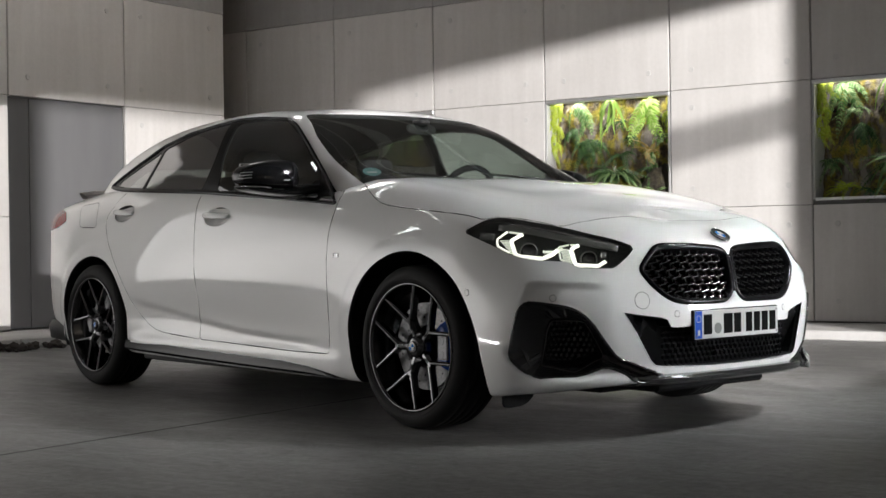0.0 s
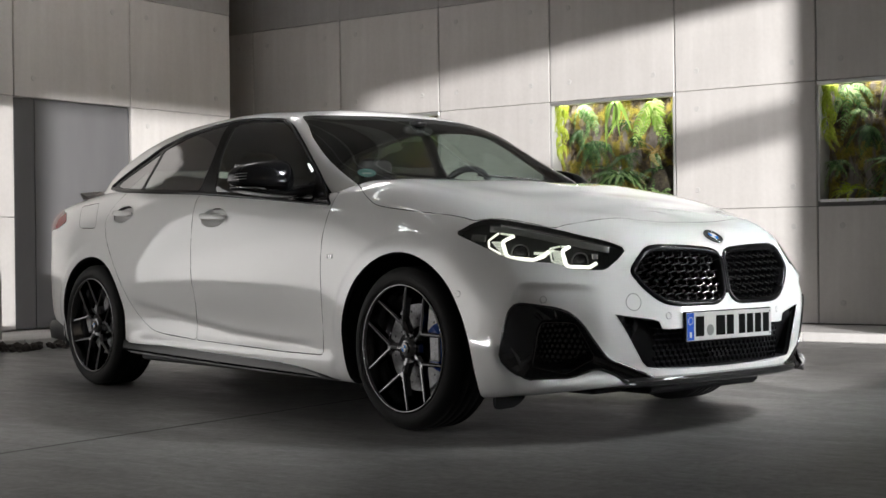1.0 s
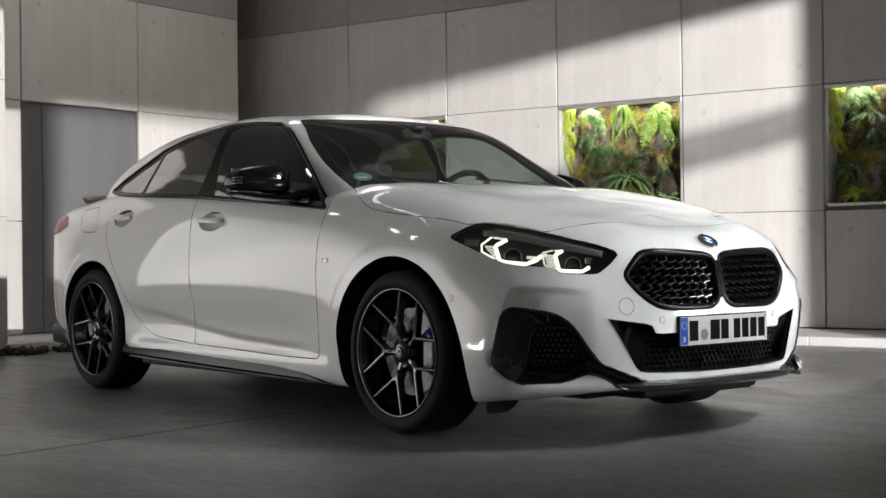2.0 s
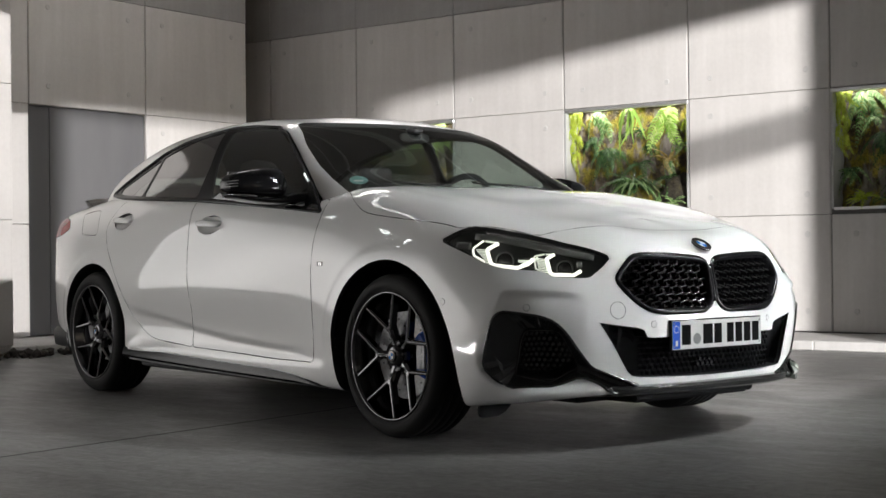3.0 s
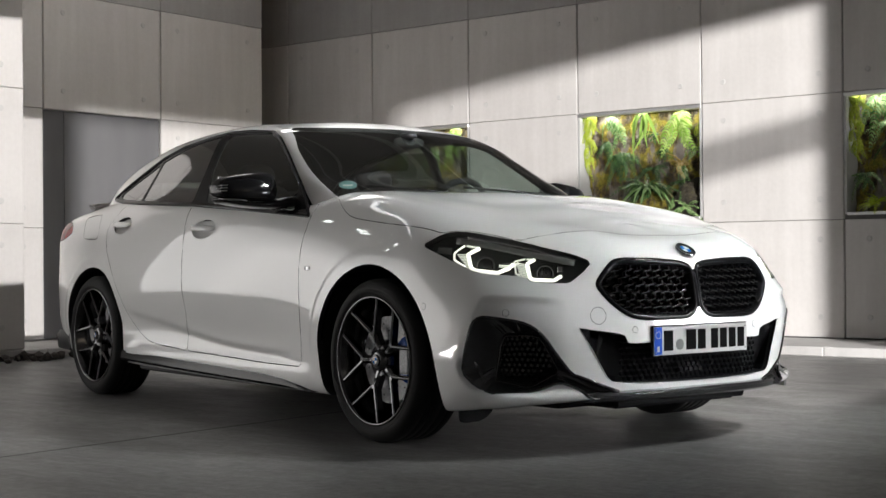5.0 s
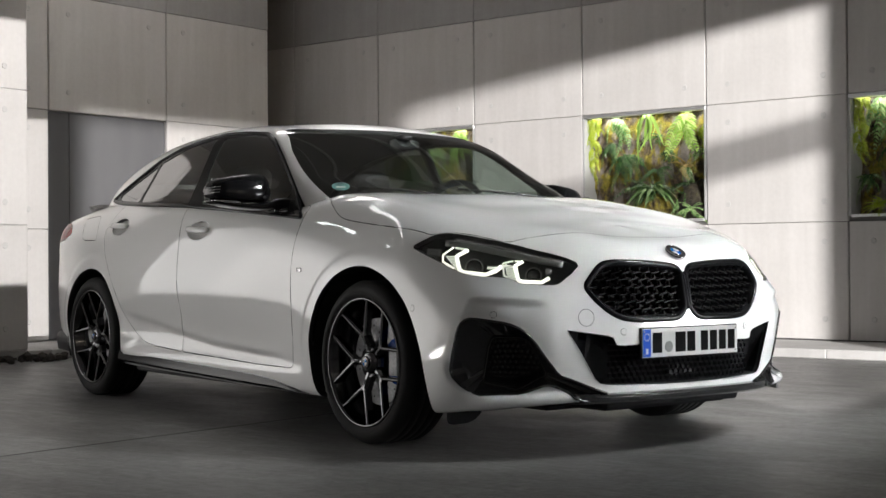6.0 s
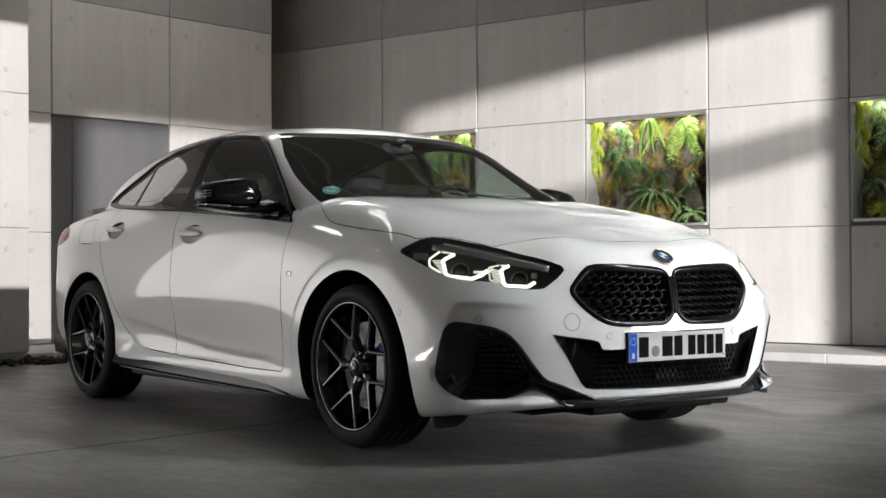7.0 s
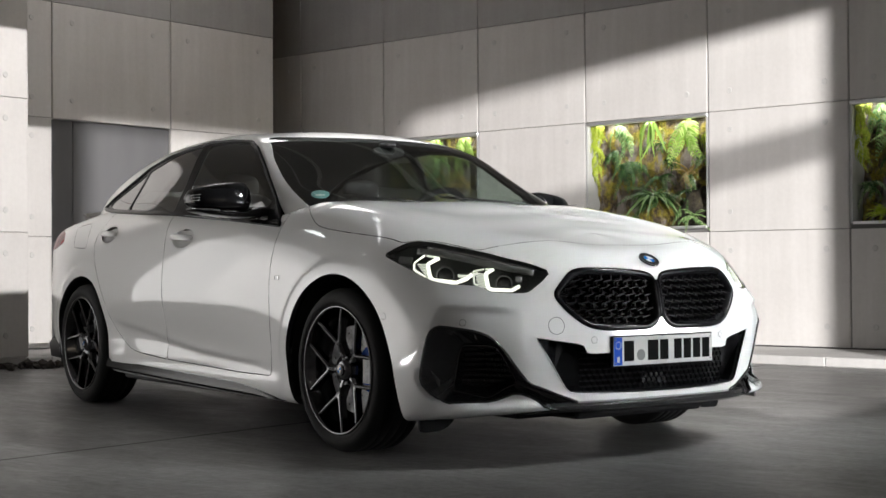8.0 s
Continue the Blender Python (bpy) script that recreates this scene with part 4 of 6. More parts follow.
def on_lower(view, a, b, off=0.0):
    """The place on the near half of the lower body that shows at (a, b) in a view, and its normal."""
    start, way = {"side": ((a, -3, b), (0, 1, 0)), "front": ((3, a, b), (-1, 0, 0)), "top": ((a, b, 3), (0, 0, -1)),
                  "corner": ((a * 0.70711 + 3, a * 0.70711 - 3, b), (-0.70711, 0.70711, 0))}[view]
    p = lower_form.hit(start, way)
    n = lower_form.normal(p)
    return p + n * off, n


# outlines of the near half; side: (x, z), front: (y, z), corner: ((x + y) / sqrt 2, z), top: (x, y)
def near_side(c, n):
    return c.y < -0.45


def nose(c, n):
    return c.x > 0.45 and n.x > 0.1


def shoulder(c, n):
    return c.x > 0.1 and c.y < -0.3


ARCH_F, ARCH_R = circle(0.003, 0.335, 0.385, 0.364), circle(-2.645, 0.332, 0.368, 0.356)
# the front arch runs straight down into the bumper's rear edge
ARCH_F = [Vector((p[0] + float(np.interp(p[1], [0.0, 0.165, 0.30, 0.42, 0.50], [0.125, 0.105, 0.048, 0.018, 0.0])) * min(1.0, max(0.0, (p[0] - 0.12) / 0.15)), p[1])) for p in ARCH_F]
HEADLIGHT = around([(c * 0.70711, z) for c, z in ((-0.556, 0.768), (-0.448, 0.808), (-0.378, 0.8185), (-0.317, 0.8175), (-0.175, 0.799), (-0.036, 0.779), (0.110, 0.753), (0.265, 0.725), (0.340, 0.702),
                                                   (0.303, 0.667), (0.240, 0.630), (0.215, 0.625), (0.159, 0.626), (0.045, 0.631), (-0.012, 0.653), (-0.11, 0.658), (-0.208, 0.663), (-0.287, 0.678), (-0.379, 0.709), (-0.484, 0.744))], 1)
KIDNEY = around([(-0.474, 0.618), (-0.438, 0.664), (-0.392, 0.706), (-0.345, 0.716), (-0.20, 0.713), (-0.064, 0.704), (-0.022, 0.692), (-0.006, 0.668), (-0.004, 0.655), (-0.004, 0.55), (-0.008, 0.528), (-0.028, 0.502), (-0.066, 0.486), (-0.27, 0.486), (-0.335, 0.494), (-0.385, 0.52), (-0.435, 0.565)], 2)
INTAKE = around([(0, 0.405), (-0.335, 0.405), (-0.358, 0.408), (-0.37, 0.434), (-0.395, 0.443), (-0.548, 0.466), (-0.50, 0.385), (-0.445, 0.285), (-0.425, 0.266), (-0.39, 0.260), (-0.15, 0.252), (0, 0.251)], 0)
SIDE_INTAKE = around([(c * 0.70711, z) for c, z in ((-0.316, 0.308), (-0.303, 0.368), (-0.286, 0.43), (-0.262, 0.486), (-0.225, 0.508), (-0.16, 0.505), (-0.015, 0.49), (0.055, 0.469), (0.112, 0.429), (0.168, 0.368), (0.238, 0.300),
                                                    (0.30, 0.284), (0.40, 0.252), (0.49, 0.228), (0.42, 0.206), (0.33, 0.214), (0.262, 0.250), (0.178, 0.272), (0.05, 0.238), (-0.176, 0.235), (-0.25, 0.262))], 1)
DOOR_F = around([(-0.548, 0.955), (-0.53, 0.87), (-0.537, 0.80), (-0.535, 0.71), (-0.522, 0.52), (-0.525, 0.38), (-0.527, 0.268), (-0.83, 0.268), (-1.235, 0.279), (-1.587, 0.287), (-1.60, 0.333), (-1.565, 0.45), (-1.563, 0.524), (-1.578, 0.659), (-1.624, 0.795), (-1.662, 0.92), (-1.69, 1.03)], 1)
DOOR_R = around([(-1.69, 1.03), (-1.662, 0.92), (-1.624, 0.795), (-1.578, 0.659), (-1.563, 0.524), (-1.565, 0.45), (-1.60, 0.333), (-1.587, 0.287), (-1.90, 0.303), (-2.008, 0.316), (-2.105, 0.355), (-2.172, 0.406), (-2.265, 0.526), (-2.386, 0.657), (-2.51, 0.777), (-2.585, 0.869), (-2.588, 0.915), (-2.55, 0.975), (-2.50, 1.06)], 1)
FLAP = around([(-2.885, 0.846), (-2.99, 0.968), (-2.80, 0.982), (-2.775, 0.972), (-2.692, 0.862), (-2.70, 0.84)], 2)
BONNET = around([(-0.56, 0.30), (-0.56, -0.62), (-0.535, -0.681), (-0.50, -0.706), (-0.465, -0.726), (-0.40, -0.762), (-0.35, -0.782), (-0.30, -0.797), (-0.252, -0.805), (-0.17, -0.807), (-0.094, -0.806), (0.03, -0.809), (0.157, -0.810), (0.353, -0.801), (0.42, -0.742), (0.598, -0.635), (0.629, -0.53), (0.672, -0.418), (0.682, -0.337), (0.692, -0.15), (0.695, 0.0), (0.695, 0.3)], 1)
TAIL = around([(-3.10, 0.885), (-3.16, 0.935), (-3.30, 0.962), (-3.62, 0.965), (-3.62, 0.84), (-3.40, 0.835), (-3.20, 0.85)], 1)
HANDLES = ((-1.452, 0.868), (-2.398, 0.908))

pieces = {}
for name, poly, view, where in (("arch", ARCH_F, "side", near_side), ("arch", ARCH_R, "side", near_side), ("headlight", HEADLIGHT, "corner", shoulder), ("kidney", KIDNEY, "front", nose), ("intake", INTAKE, "front", nose),
                                ("side_intake", SIDE_INTAKE, "corner", shoulder), ("flap", FLAP, "side", near_side), ("tail", TAIL, "side", lambda c, n: c.y < -0.3 and c.x < -3.0),
                                ("handle_f", circle(*HANDLES[0], 0.112, 0.046), "side", near_side), ("handle_r", circle(*HANDLES[1], 0.105, 0.044), "side", near_side),
                                ("door_f", DOOR_F, "side", lambda c, n: c.y < -0.45 and c.z > 0.25), ("door_r", DOOR_R, "side", lambda c, n: c.y < -0.45 and c.z > 0.25),
                                ("bonnet", BONNET, "top", lambda c, n: n.z > 0.35 and c.x > -0.62)):
    found = cut(lower, poly, view, where)
    bm = lift(found)
    pieces[name] = pieces.get(name, []) + [bm]
    bmesh.ops.delete(lower, geom=found, context="FACES")

# what lies under the cabin is trim, not paint
inner = [f for f in lower.faces if f.normal.z > 0.55 and f.calc_center_median().x < -0.40 and upper_form.hit(f.calc_center_median() + Vector((0, 0, 0.02)), (0, 0, 1))]
deck = lift(inner)
bmesh.ops.delete(lower, geom=inner, context="FACES")
bon = pieces["bonnet"][0]
bmesh.ops.delete(bon, geom=[f for f in bon.faces if f.calc_center_median().x < -0.36 and upper_form.hit(f.calc_center_median() + Vector((0, 0, 0.004)), (0, 0, 1))], context="FACES")

GLASS_F = around([(-0.640, 0.926), (-0.90, 0.948), (-1.40, 0.984), (-1.555, 0.996), (-1.61, 1.16), (-1.605, 1.333), (-1.40, 1.334), (-1.22, 1.313), (-1.125, 1.280), (-1.02, 1.220), (-0.785, 1.06)], 1)
GLASS_R = around([(-1.70, 1.008), (-2.345, 1.040), (-2.292, 1.243), (-1.985, 1.305), (-1.76, 1.337), (-1.675, 1.341), (-1.675, 1.16)], 1)
GLASS_Q = around([(-2.360, 1.041), (-2.60, 1.056), (-2.695, 1.070), (-2.68, 1.095), (-2.510, 1.166), (-2.31, 1.236)], 1)
SURROUND = around([(-0.585, 0.80), (-0.585, 0.912), (-0.60, 0.935), (-0.742, 1.050), (-0.956, 1.200), (-1.094, 1.290), (-1.21, 1.330), (-1.45, 1.353), (-1.62, 1.357), (-1.80, 1.342), (-2.06, 1.315), (-2.307, 1.268), (-2.54, 1.186), (-2.67, 1.126), (-2.79, 1.072), (-2.60, 1.035), (-2.50, 0.92), (-2.0, 0.85)], 1)
SCREEN_LINE = around([(0.2, 0.90), (-0.66, 0.90), (-0.700, 0.985), (-0.702, 1.045), (-0.678, 1.125), (-0.631, 1.236), (-0.560, 1.330), (-0.525, 1.343), (-0.30, 1.348), (0.0, 1.351), (0.2, 1.351)], 1)
REAR_LINE = around([(0.2, 1.05), (-0.40, 1.05), (-0.43, 1.07), (-0.40, 1.18), (0.0, 1.20), (0.2, 1.20)], 1)


def pillar_side(c, n):
    return c.y < -0.4 and n.y < -0.25


for name, poly, view, where in (("glass_f", GLASS_F, "side", pillar_side), ("glass_r", GLASS_R, "side", pillar_side), ("glass_q", GLASS_Q, "side", pillar_side), ("surround", SURROUND, "side", lambda c, n: c.y < -0.42 and n.y < -0.18),
                                ("screen", SCREEN_LINE, "front", lambda c, n: c.x > -1.33 and n.x > 0.02 and n.z > 0.1), ("rear_screen", REAR_LINE, "front", lambda c, n: c.x < -2.85 and n.x < -0.1)):
    found = cut(upper, poly, view, where)
    pieces[name] = [lift(found)]
    bmesh.ops.delete(upper, geom=found, context="FACES")

# ---- the car: panels ----
panel_part("body", lower, lower_form, PAINT, car, two=True, gap=0.0016)
lining = lift(upper.faces)
panel_part("roof", upper, upper_form, PAINT, car, two=True, gap=0.001)
panel_part("headliner", lining, upper_form, FABRIC, car, "dark cloth headliner", two=True, gap=0, flange=0, inset=0.012)
panel_part("bonnet", bon, lower_form, PAINT, car, two=True)
part("cabin_lining", deck, FABRIC, car, "dark cabin trim")
for side in (1, -1):
    def sided(bm):
        return bm.copy() if side == 1 else mirrored_bm(bm)

    def flip(p):
        return Vector((p[0], p[1] * side, p[2]))
    for name, key, hk, (hx, hz) in (("front_door", "door_f", "handle_f", HANDLES[0]), ("rear_door", "door_r", "handle_r", HANDLES[1])):
        door = panel_part(name, sided(pieces[key][0]), lower_form, PAINT, car)
        bowl = bmesh.new()
        rings = []
        for r in (1.05, 1.0, 0.96, 0.9, 0.78, 0.62, 0.42, 0.2, 0.02):
            ring = []
            for a in [j * math.tau / 36 for j in range(36)]:
                p = on_lower("side", hx + 0.112 * r * math.cos(a), hz + 0.046 * r * math.sin(a))[0]
                ring.append(bowl.verts.new(p + Vector((0, 0.042 * max(0, 1 - r * r) ** 0.6 - 0.0012 * min(1, max(0, (1.06 - r) / 0.04)), 0))))
            rings.append(ring)
        for ra, rb in zip(rings, rings[1:]):
            for j in range(36):
                bowl.faces.new((ra[j], ra[(j + 1) % 36], rb[(j + 1) % 36], rb[j]))
        bmesh.ops.recalc_face_normals(bowl, faces=bowl.faces)
        if sum(f.normal.y for f in bowl.faces) > 0:
            bmesh.ops.reverse_faces(bowl, faces=bowl.faces)
        part("handle_bowl", sided(bowl), PAINT, door, "white paint, dished", smooth=True)
        grip = ball(0, 0, 0, 0.116, 0.014, 0.0150, 3.2, 40, 12)
        for w in grip.verts:
            q, n = on_lower("side", hx + w.co.x, hz + 0.006 + w.co.z - 0.05 * w.co.x)
            w.co = flip(q + Vector((0, w.co.y - 0.010 - 0.012 * max(0, 1 - (w.co.x / 0.114) ** 2), 0)))
        part("door_handle", grip, PAINT, door, smooth=True)
    panel_part("fuel_flap", sided(pieces["flap"][0]), lower_form, PAINT, car) if side == 1 else panel_part("quarter_patch", sided(pieces["flap"][0]), lower_form, PAINT, car, gap=0, flange=0)
    tail = panel_part("tail_light", sided(pieces["tail"][0]), lower_form, LAMP_RED, car, "glossy red tail lamp lens")
    # greenhouse
    panel_part("window_surround", sided(pieces["surround"][0]), upper_form, TRIM, car, "black window surround", gap=0, flange=0.012)
    for name, key in (("front_window", "glass_f"), ("rear_window", "glass_r"), ("quarter_window", "glass_q")):
        g = panel_part(name, sided(pieces[key][0]), upper_form, SIDE if key == "glass_f" else PRIVACY, car, "green tinted glass" if key == "glass_f" else "dark tinted glass", gap=0.0, flange=0.0, inset=0.004)
        g.visible_shadow = False
ws = panel_part("windscreen", pieces["screen"][0], upper_form, SCREEN, car, "lightly tinted windscreen glass", two=True, gap=0, flange=0, inset=0.003)
ws.visible_shadow = False
panel_part("rear_screen", pieces["rear_screen"][0], upper_form, SIDE, car, "dark tinted glass", two=True, gap=0, flange=0)

# ---- the car: wheels ----
def wheel(m, turn, label, front):
    """A tyre with tread grooves and a five-arm Y-spoke rim; the outer face looks along -y."""
    root = part("wheel", lathe([(0.045, 0.034), (0.060, 0.026), (0.066, 0.05), (0.045, 0.08)], 24), RIM, car, label)
    root.matrix_local = m
    r = 0.321
    prof = [(0.245, 0.014), (0.253, -0.002), (0.266, -0.012), (0.287, -0.012), (0.303, -0.004), (0.314, 0.008)]
    tread = []
    for k, y in enumerate((0.020, 0.046, 0.052, 0.082, 0.088, 0.122, 0.128, 0.158, 0.164, 0.190)):
        tread.append((r, y))
    grooved = [(0.319, 0.016)]
    for (ra, ya), (rb, yb) in zip(tread[0::2], tread[1::2]):
        grooved += [(r, ya), (r, yb), (r - 0.008, yb + 0.001), (r - 0.008, yb + 0.005)]
    prof = prof + grooved[:-2] + [(0.314, 0.202), (0.300, 0.216), (0.262, 0.222), (0.240, 0.210)]
    tyre = part("tyre", lathe(prof, 72), RUBBER, root, "black low-profile tyre", smooth=True)
    # raised lettering band as plain short bars, and side ribs
    part("sidewall_rib", lathe([(0.2685, -0.0125), (0.270, -0.0145), (0.2715, -0.0125)], 72), RUBBER, tyre, smooth=True)
    rim = part("rim", lathe([(0.2545, 0.004), (0.2545, -0.006), (0.250, -0.010), (0.2445, -0.008), (0.242, 0.004), (0.230, 0.030), (0.214, 0.09), (0.218, 0.19), (0.250, 0.205), (0.2545, 0.2)], 72), RIM, root, "dark grey alloy rim", smooth=True)

    def spoke(a0, r0, a1, r1, w0, w1, y0, y1, deep):
        """A bevelled bar between two points of the wheel's face."""
        p = Vector((r0 * math.cos(a0), y0, r0 * math.sin(a0)))
        q = Vector((r1 * math.cos(a1), y1, r1 * math.sin(a1)))
        t = (q - p).normalized()
        s = t.cross(Vector((0, 1, 0))).normalized()
        bm = bmesh.new()
        rings = []
        for c, w in ((p, w0), (p.lerp(q, 0.5), (w0 + w1) / 2), (q, w1)):
            ch = w * 0.66
            rings.append([bm.verts.new(c + s * x + Vector((0, y, 0))) for x, y in ((-w, deep), (-w, ch * 0.9), (-w + ch, 0), (w - ch, 0), (w, ch * 0.9), (w, deep))])
        for a, b in zip(rings, rings[1:]):
            for k in range(6):
                bm.faces.new((a[k], a[(k + 1) % 6], b[(k + 1) % 6], b[k]))
        bm.faces.new(rings[0])
        bm.faces.new(rings[-1][::-1])
        bmesh.ops.recalc_face_normals(bm, faces=bm.faces)
        return bm
    for k in range(5):
        a = radians(turn + 72 * k)
        arm = part("spoke", spoke(a, 0.030, a, 0.118, 0.0165, 0.0165, 0.030, 0.016, 0.035), RIM, root)
        slot = part("slot", boxes((0.072, 0.104, -0.0015, 0.002, -0.0035, 0.0035), bevel=0.001), MATT, arm)
        slot.matrix_local = pose(0, 0.020, 0, 0, -math.degrees(a), 0)
        for side in (-1, 1):
            part("spoke_branch", spoke(a + side * 0.055, 0.108, a + side * 0.395, 0.2455, 0.0095, 0.0070, 0.017, 0.000, 0.030), RIM, root)
        b = radians(turn + 36 + 72 * k)
        nut = part("wheel_bolt", lathe([(0, 0.022), (0.007, 0.022), (0.008, 0.026), (0.008, 0.05)], 8), MATT, root)
        nut.matrix_local = pose(0.052 * math.cos(b), 0.018, 0.052 * math.sin(b))
    hub = part("hub", lathe([(0, 0.012), (0.03, 0.013), (0.040, 0.020), (0.046, 0.034), (0.056, 0.06), (0, 0.07)], 36), RIM, root, smooth=True)
    cap = part("hub_cap", lathe([(0, 0.004), (0.021, 0.005), (0.024, 0.008), (0.024, 0.02), (0, 0.02)], 28), RIM, root, "dark hub cap with blue and white quarters")
    for n, mat in enumerate((BADGE_BLUE, BADGE_WHITE, BADGE_BLUE, BADGE_WHITE)):
        bm = bmesh.new()
        c = bm.verts.new((0, 0.003, 0))
        arc = [bm.verts.new((0.013 * math.cos(n * math.pi / 2 + j * math.pi / 12), 0.0035, 0.013 * math.sin(n * math.pi / 2 + j * math.pi / 12))) for j in range(7)]
        for p, q in zip(arc, arc[1:]):
            bm.faces.new((c, q, p))
        part("quarter", bm, mat, cap)
    disc = part("brake_disc", lathe([(0.085, 0.075), (0.172 if front else 0.155, 0.075), (0.172 if front else 0.155, 0.10), (0.085, 0.10)], 48), STEEL, root, "ventilated steel brake disc")
    for n in range(24):
        b = n * math.tau / 24
        hole = part("disc_hole", lathe([(0, 0.0735), (0.0045, 0.0735), (0.0045, 0.08)], 6), MATT, disc) if n == 0 else new("disc_hole", hole.data)
        hole.parent = disc
        hole.matrix_local = pose((0.115 + 0.03 * (n % 2)) * math.cos(b), 0, (0.115 + 0.03 * (n % 2)) * math.sin(b))
    # caliper: an arc block over the disc's front edge
    bm = bmesh.new()
    ro, ri, span = (0.185, 0.115, 0.56) if front else (0.168, 0.11, 0.40)
    centre = 0.06 if front else math.pi * 0.97
    rings = []
    for j in range(9):
        b = centre - span + 2 * span * j / 8
        taper = 1 - 0.16 * abs(j - 4) / 4
        rings.append([bm.verts.new((rr * math.cos(b), y, rr * math.sin(b))) for rr, y in ((ri, 0.072), (ri + 0.006, 0.046), (ro * taper, 0.044), (ro + 0.006, 0.06), (ro + 0.006, 0.115), (ri, 0.115))])
    for p, q in zip(rings, rings[1:]):
        for k in range(6):
            bm.faces.new((p[k], p[(k + 1) % 6], q[(k + 1) % 6], q[k]))
    bm.faces.new(rings[0])
    bm.faces.new(rings[-1][::-1])
    bmesh.ops.recalc_face_normals(bm, faces=bm.faces)
    cal = part("caliper", bm, BLUE if front else STEEL, root, "blue enamelled brake caliper" if front else "grey brake caliper")
    if front:
        face = part("caliper_plate", boxes((0.118, 0.174, 0.036, 0.046, -0.046, 0.050), bevel=0.006, segs=2), STEEL, cal, "bright machined face")
        for z in (-0.022, 0.026):
            piston = part("piston_boss", lathe([(0, 0.0335), (0.012, 0.034), (0.014, 0.037)], 16), STEEL, cal)
            piston.matrix_local = pose(0.145, 0, z)
    return root


for x, yy in ((0.0, -0.872), (-2.672, -0.868)):
    front = x > -1
    w = wheel(pose(x, yy, 0.321), 36 if front else 10, "dark Y-spoke alloy wheel with black tyre", front)
    other = wheel(pose(x, -yy, 0.321, 0, 0, 180), 36, "dark Y-spoke alloy wheel with black tyre", front)

# wheel housings and floor pan
for cx in (0.003, -2.645):
    for side in (-1, 1):
        bm = bmesh.new()
        rings = []
        for j in range(25):
            b = math.radians(-22 + 224 * j / 24)
            reach = 0.392 + (0.055 * min(1.0, max(0.0, (0.35 - b) / 0.4)) if cx > 0 else 0.0)
            rings.append([bm.verts.new((cx + reach * math.cos(b), side * y, 0.335 + 0.372 * math.sin(b))) for y in (0.50, 0.70, 0.862)])
        for p, q in zip(rings, rings[1:]):
            for k in (0, 1):
                bm.faces.new((p[k], p[k + 1], q[k + 1], q[k]))
        inner_arc = [r[0] for r in rings]
        bm.faces.new(inner_arc)
        part("wheel_housing", bm, MATT, car, "matt black wheel arch liner")
part("floor_pan", boxes((-3.3, -3.02, -0.7, 0.7, 0.235, 0.27), (-2.26, -0.40, -0.80, 0.80, 0.155, 0.20), (-3.02, -2.26, -0.5, 0.5, 0.2, 0.24), (-0.4, 0.4, -0.5, 0.5, 0.175, 0.22), (0.4, 0.70, -0.55, 0.55, 0.185, 0.21), bevel=0.01), MATT, car, "black underbody tray")
part("firewall", boxes((-0.45, -0.40, -0.70, 0.70, 0.2, 0.90), (-2.95, -2.9, -0.6, 0.6, 0.25, 0.9)), MATT, car, "black bulkheads")
part("engine_cover", boxes((-0.38, 0.62, -0.48, 0.48, 0.22, 0.74), bevel=0.03), MATT, car, "black parts behind the grille")
for side in (-1, 1):
    bm = bmesh.new()
    outline = [(0.0, 0.2), (0.0, 0.125), (0.008, 0.112), (0.02, 0.108), (0.09, 0.110), (0.125, 0.122), (0.15, 0.142), (0.165, 0.17), (0.17, 0.2)]
    for x in (0.43, 0.442):
        bm.faces.new([bm.verts.new((x, side * (0.79 - y), z)) for y, z in outline])
    bmesh.ops.bridge_loops(bm, edges=bm.edges[:])
    bmesh.ops.recalc_face_normals(bm, faces=bm.faces)
    part("air_guide", bm, MESH_BLACK, car, "black rubber air deflector ahead of the wheel")

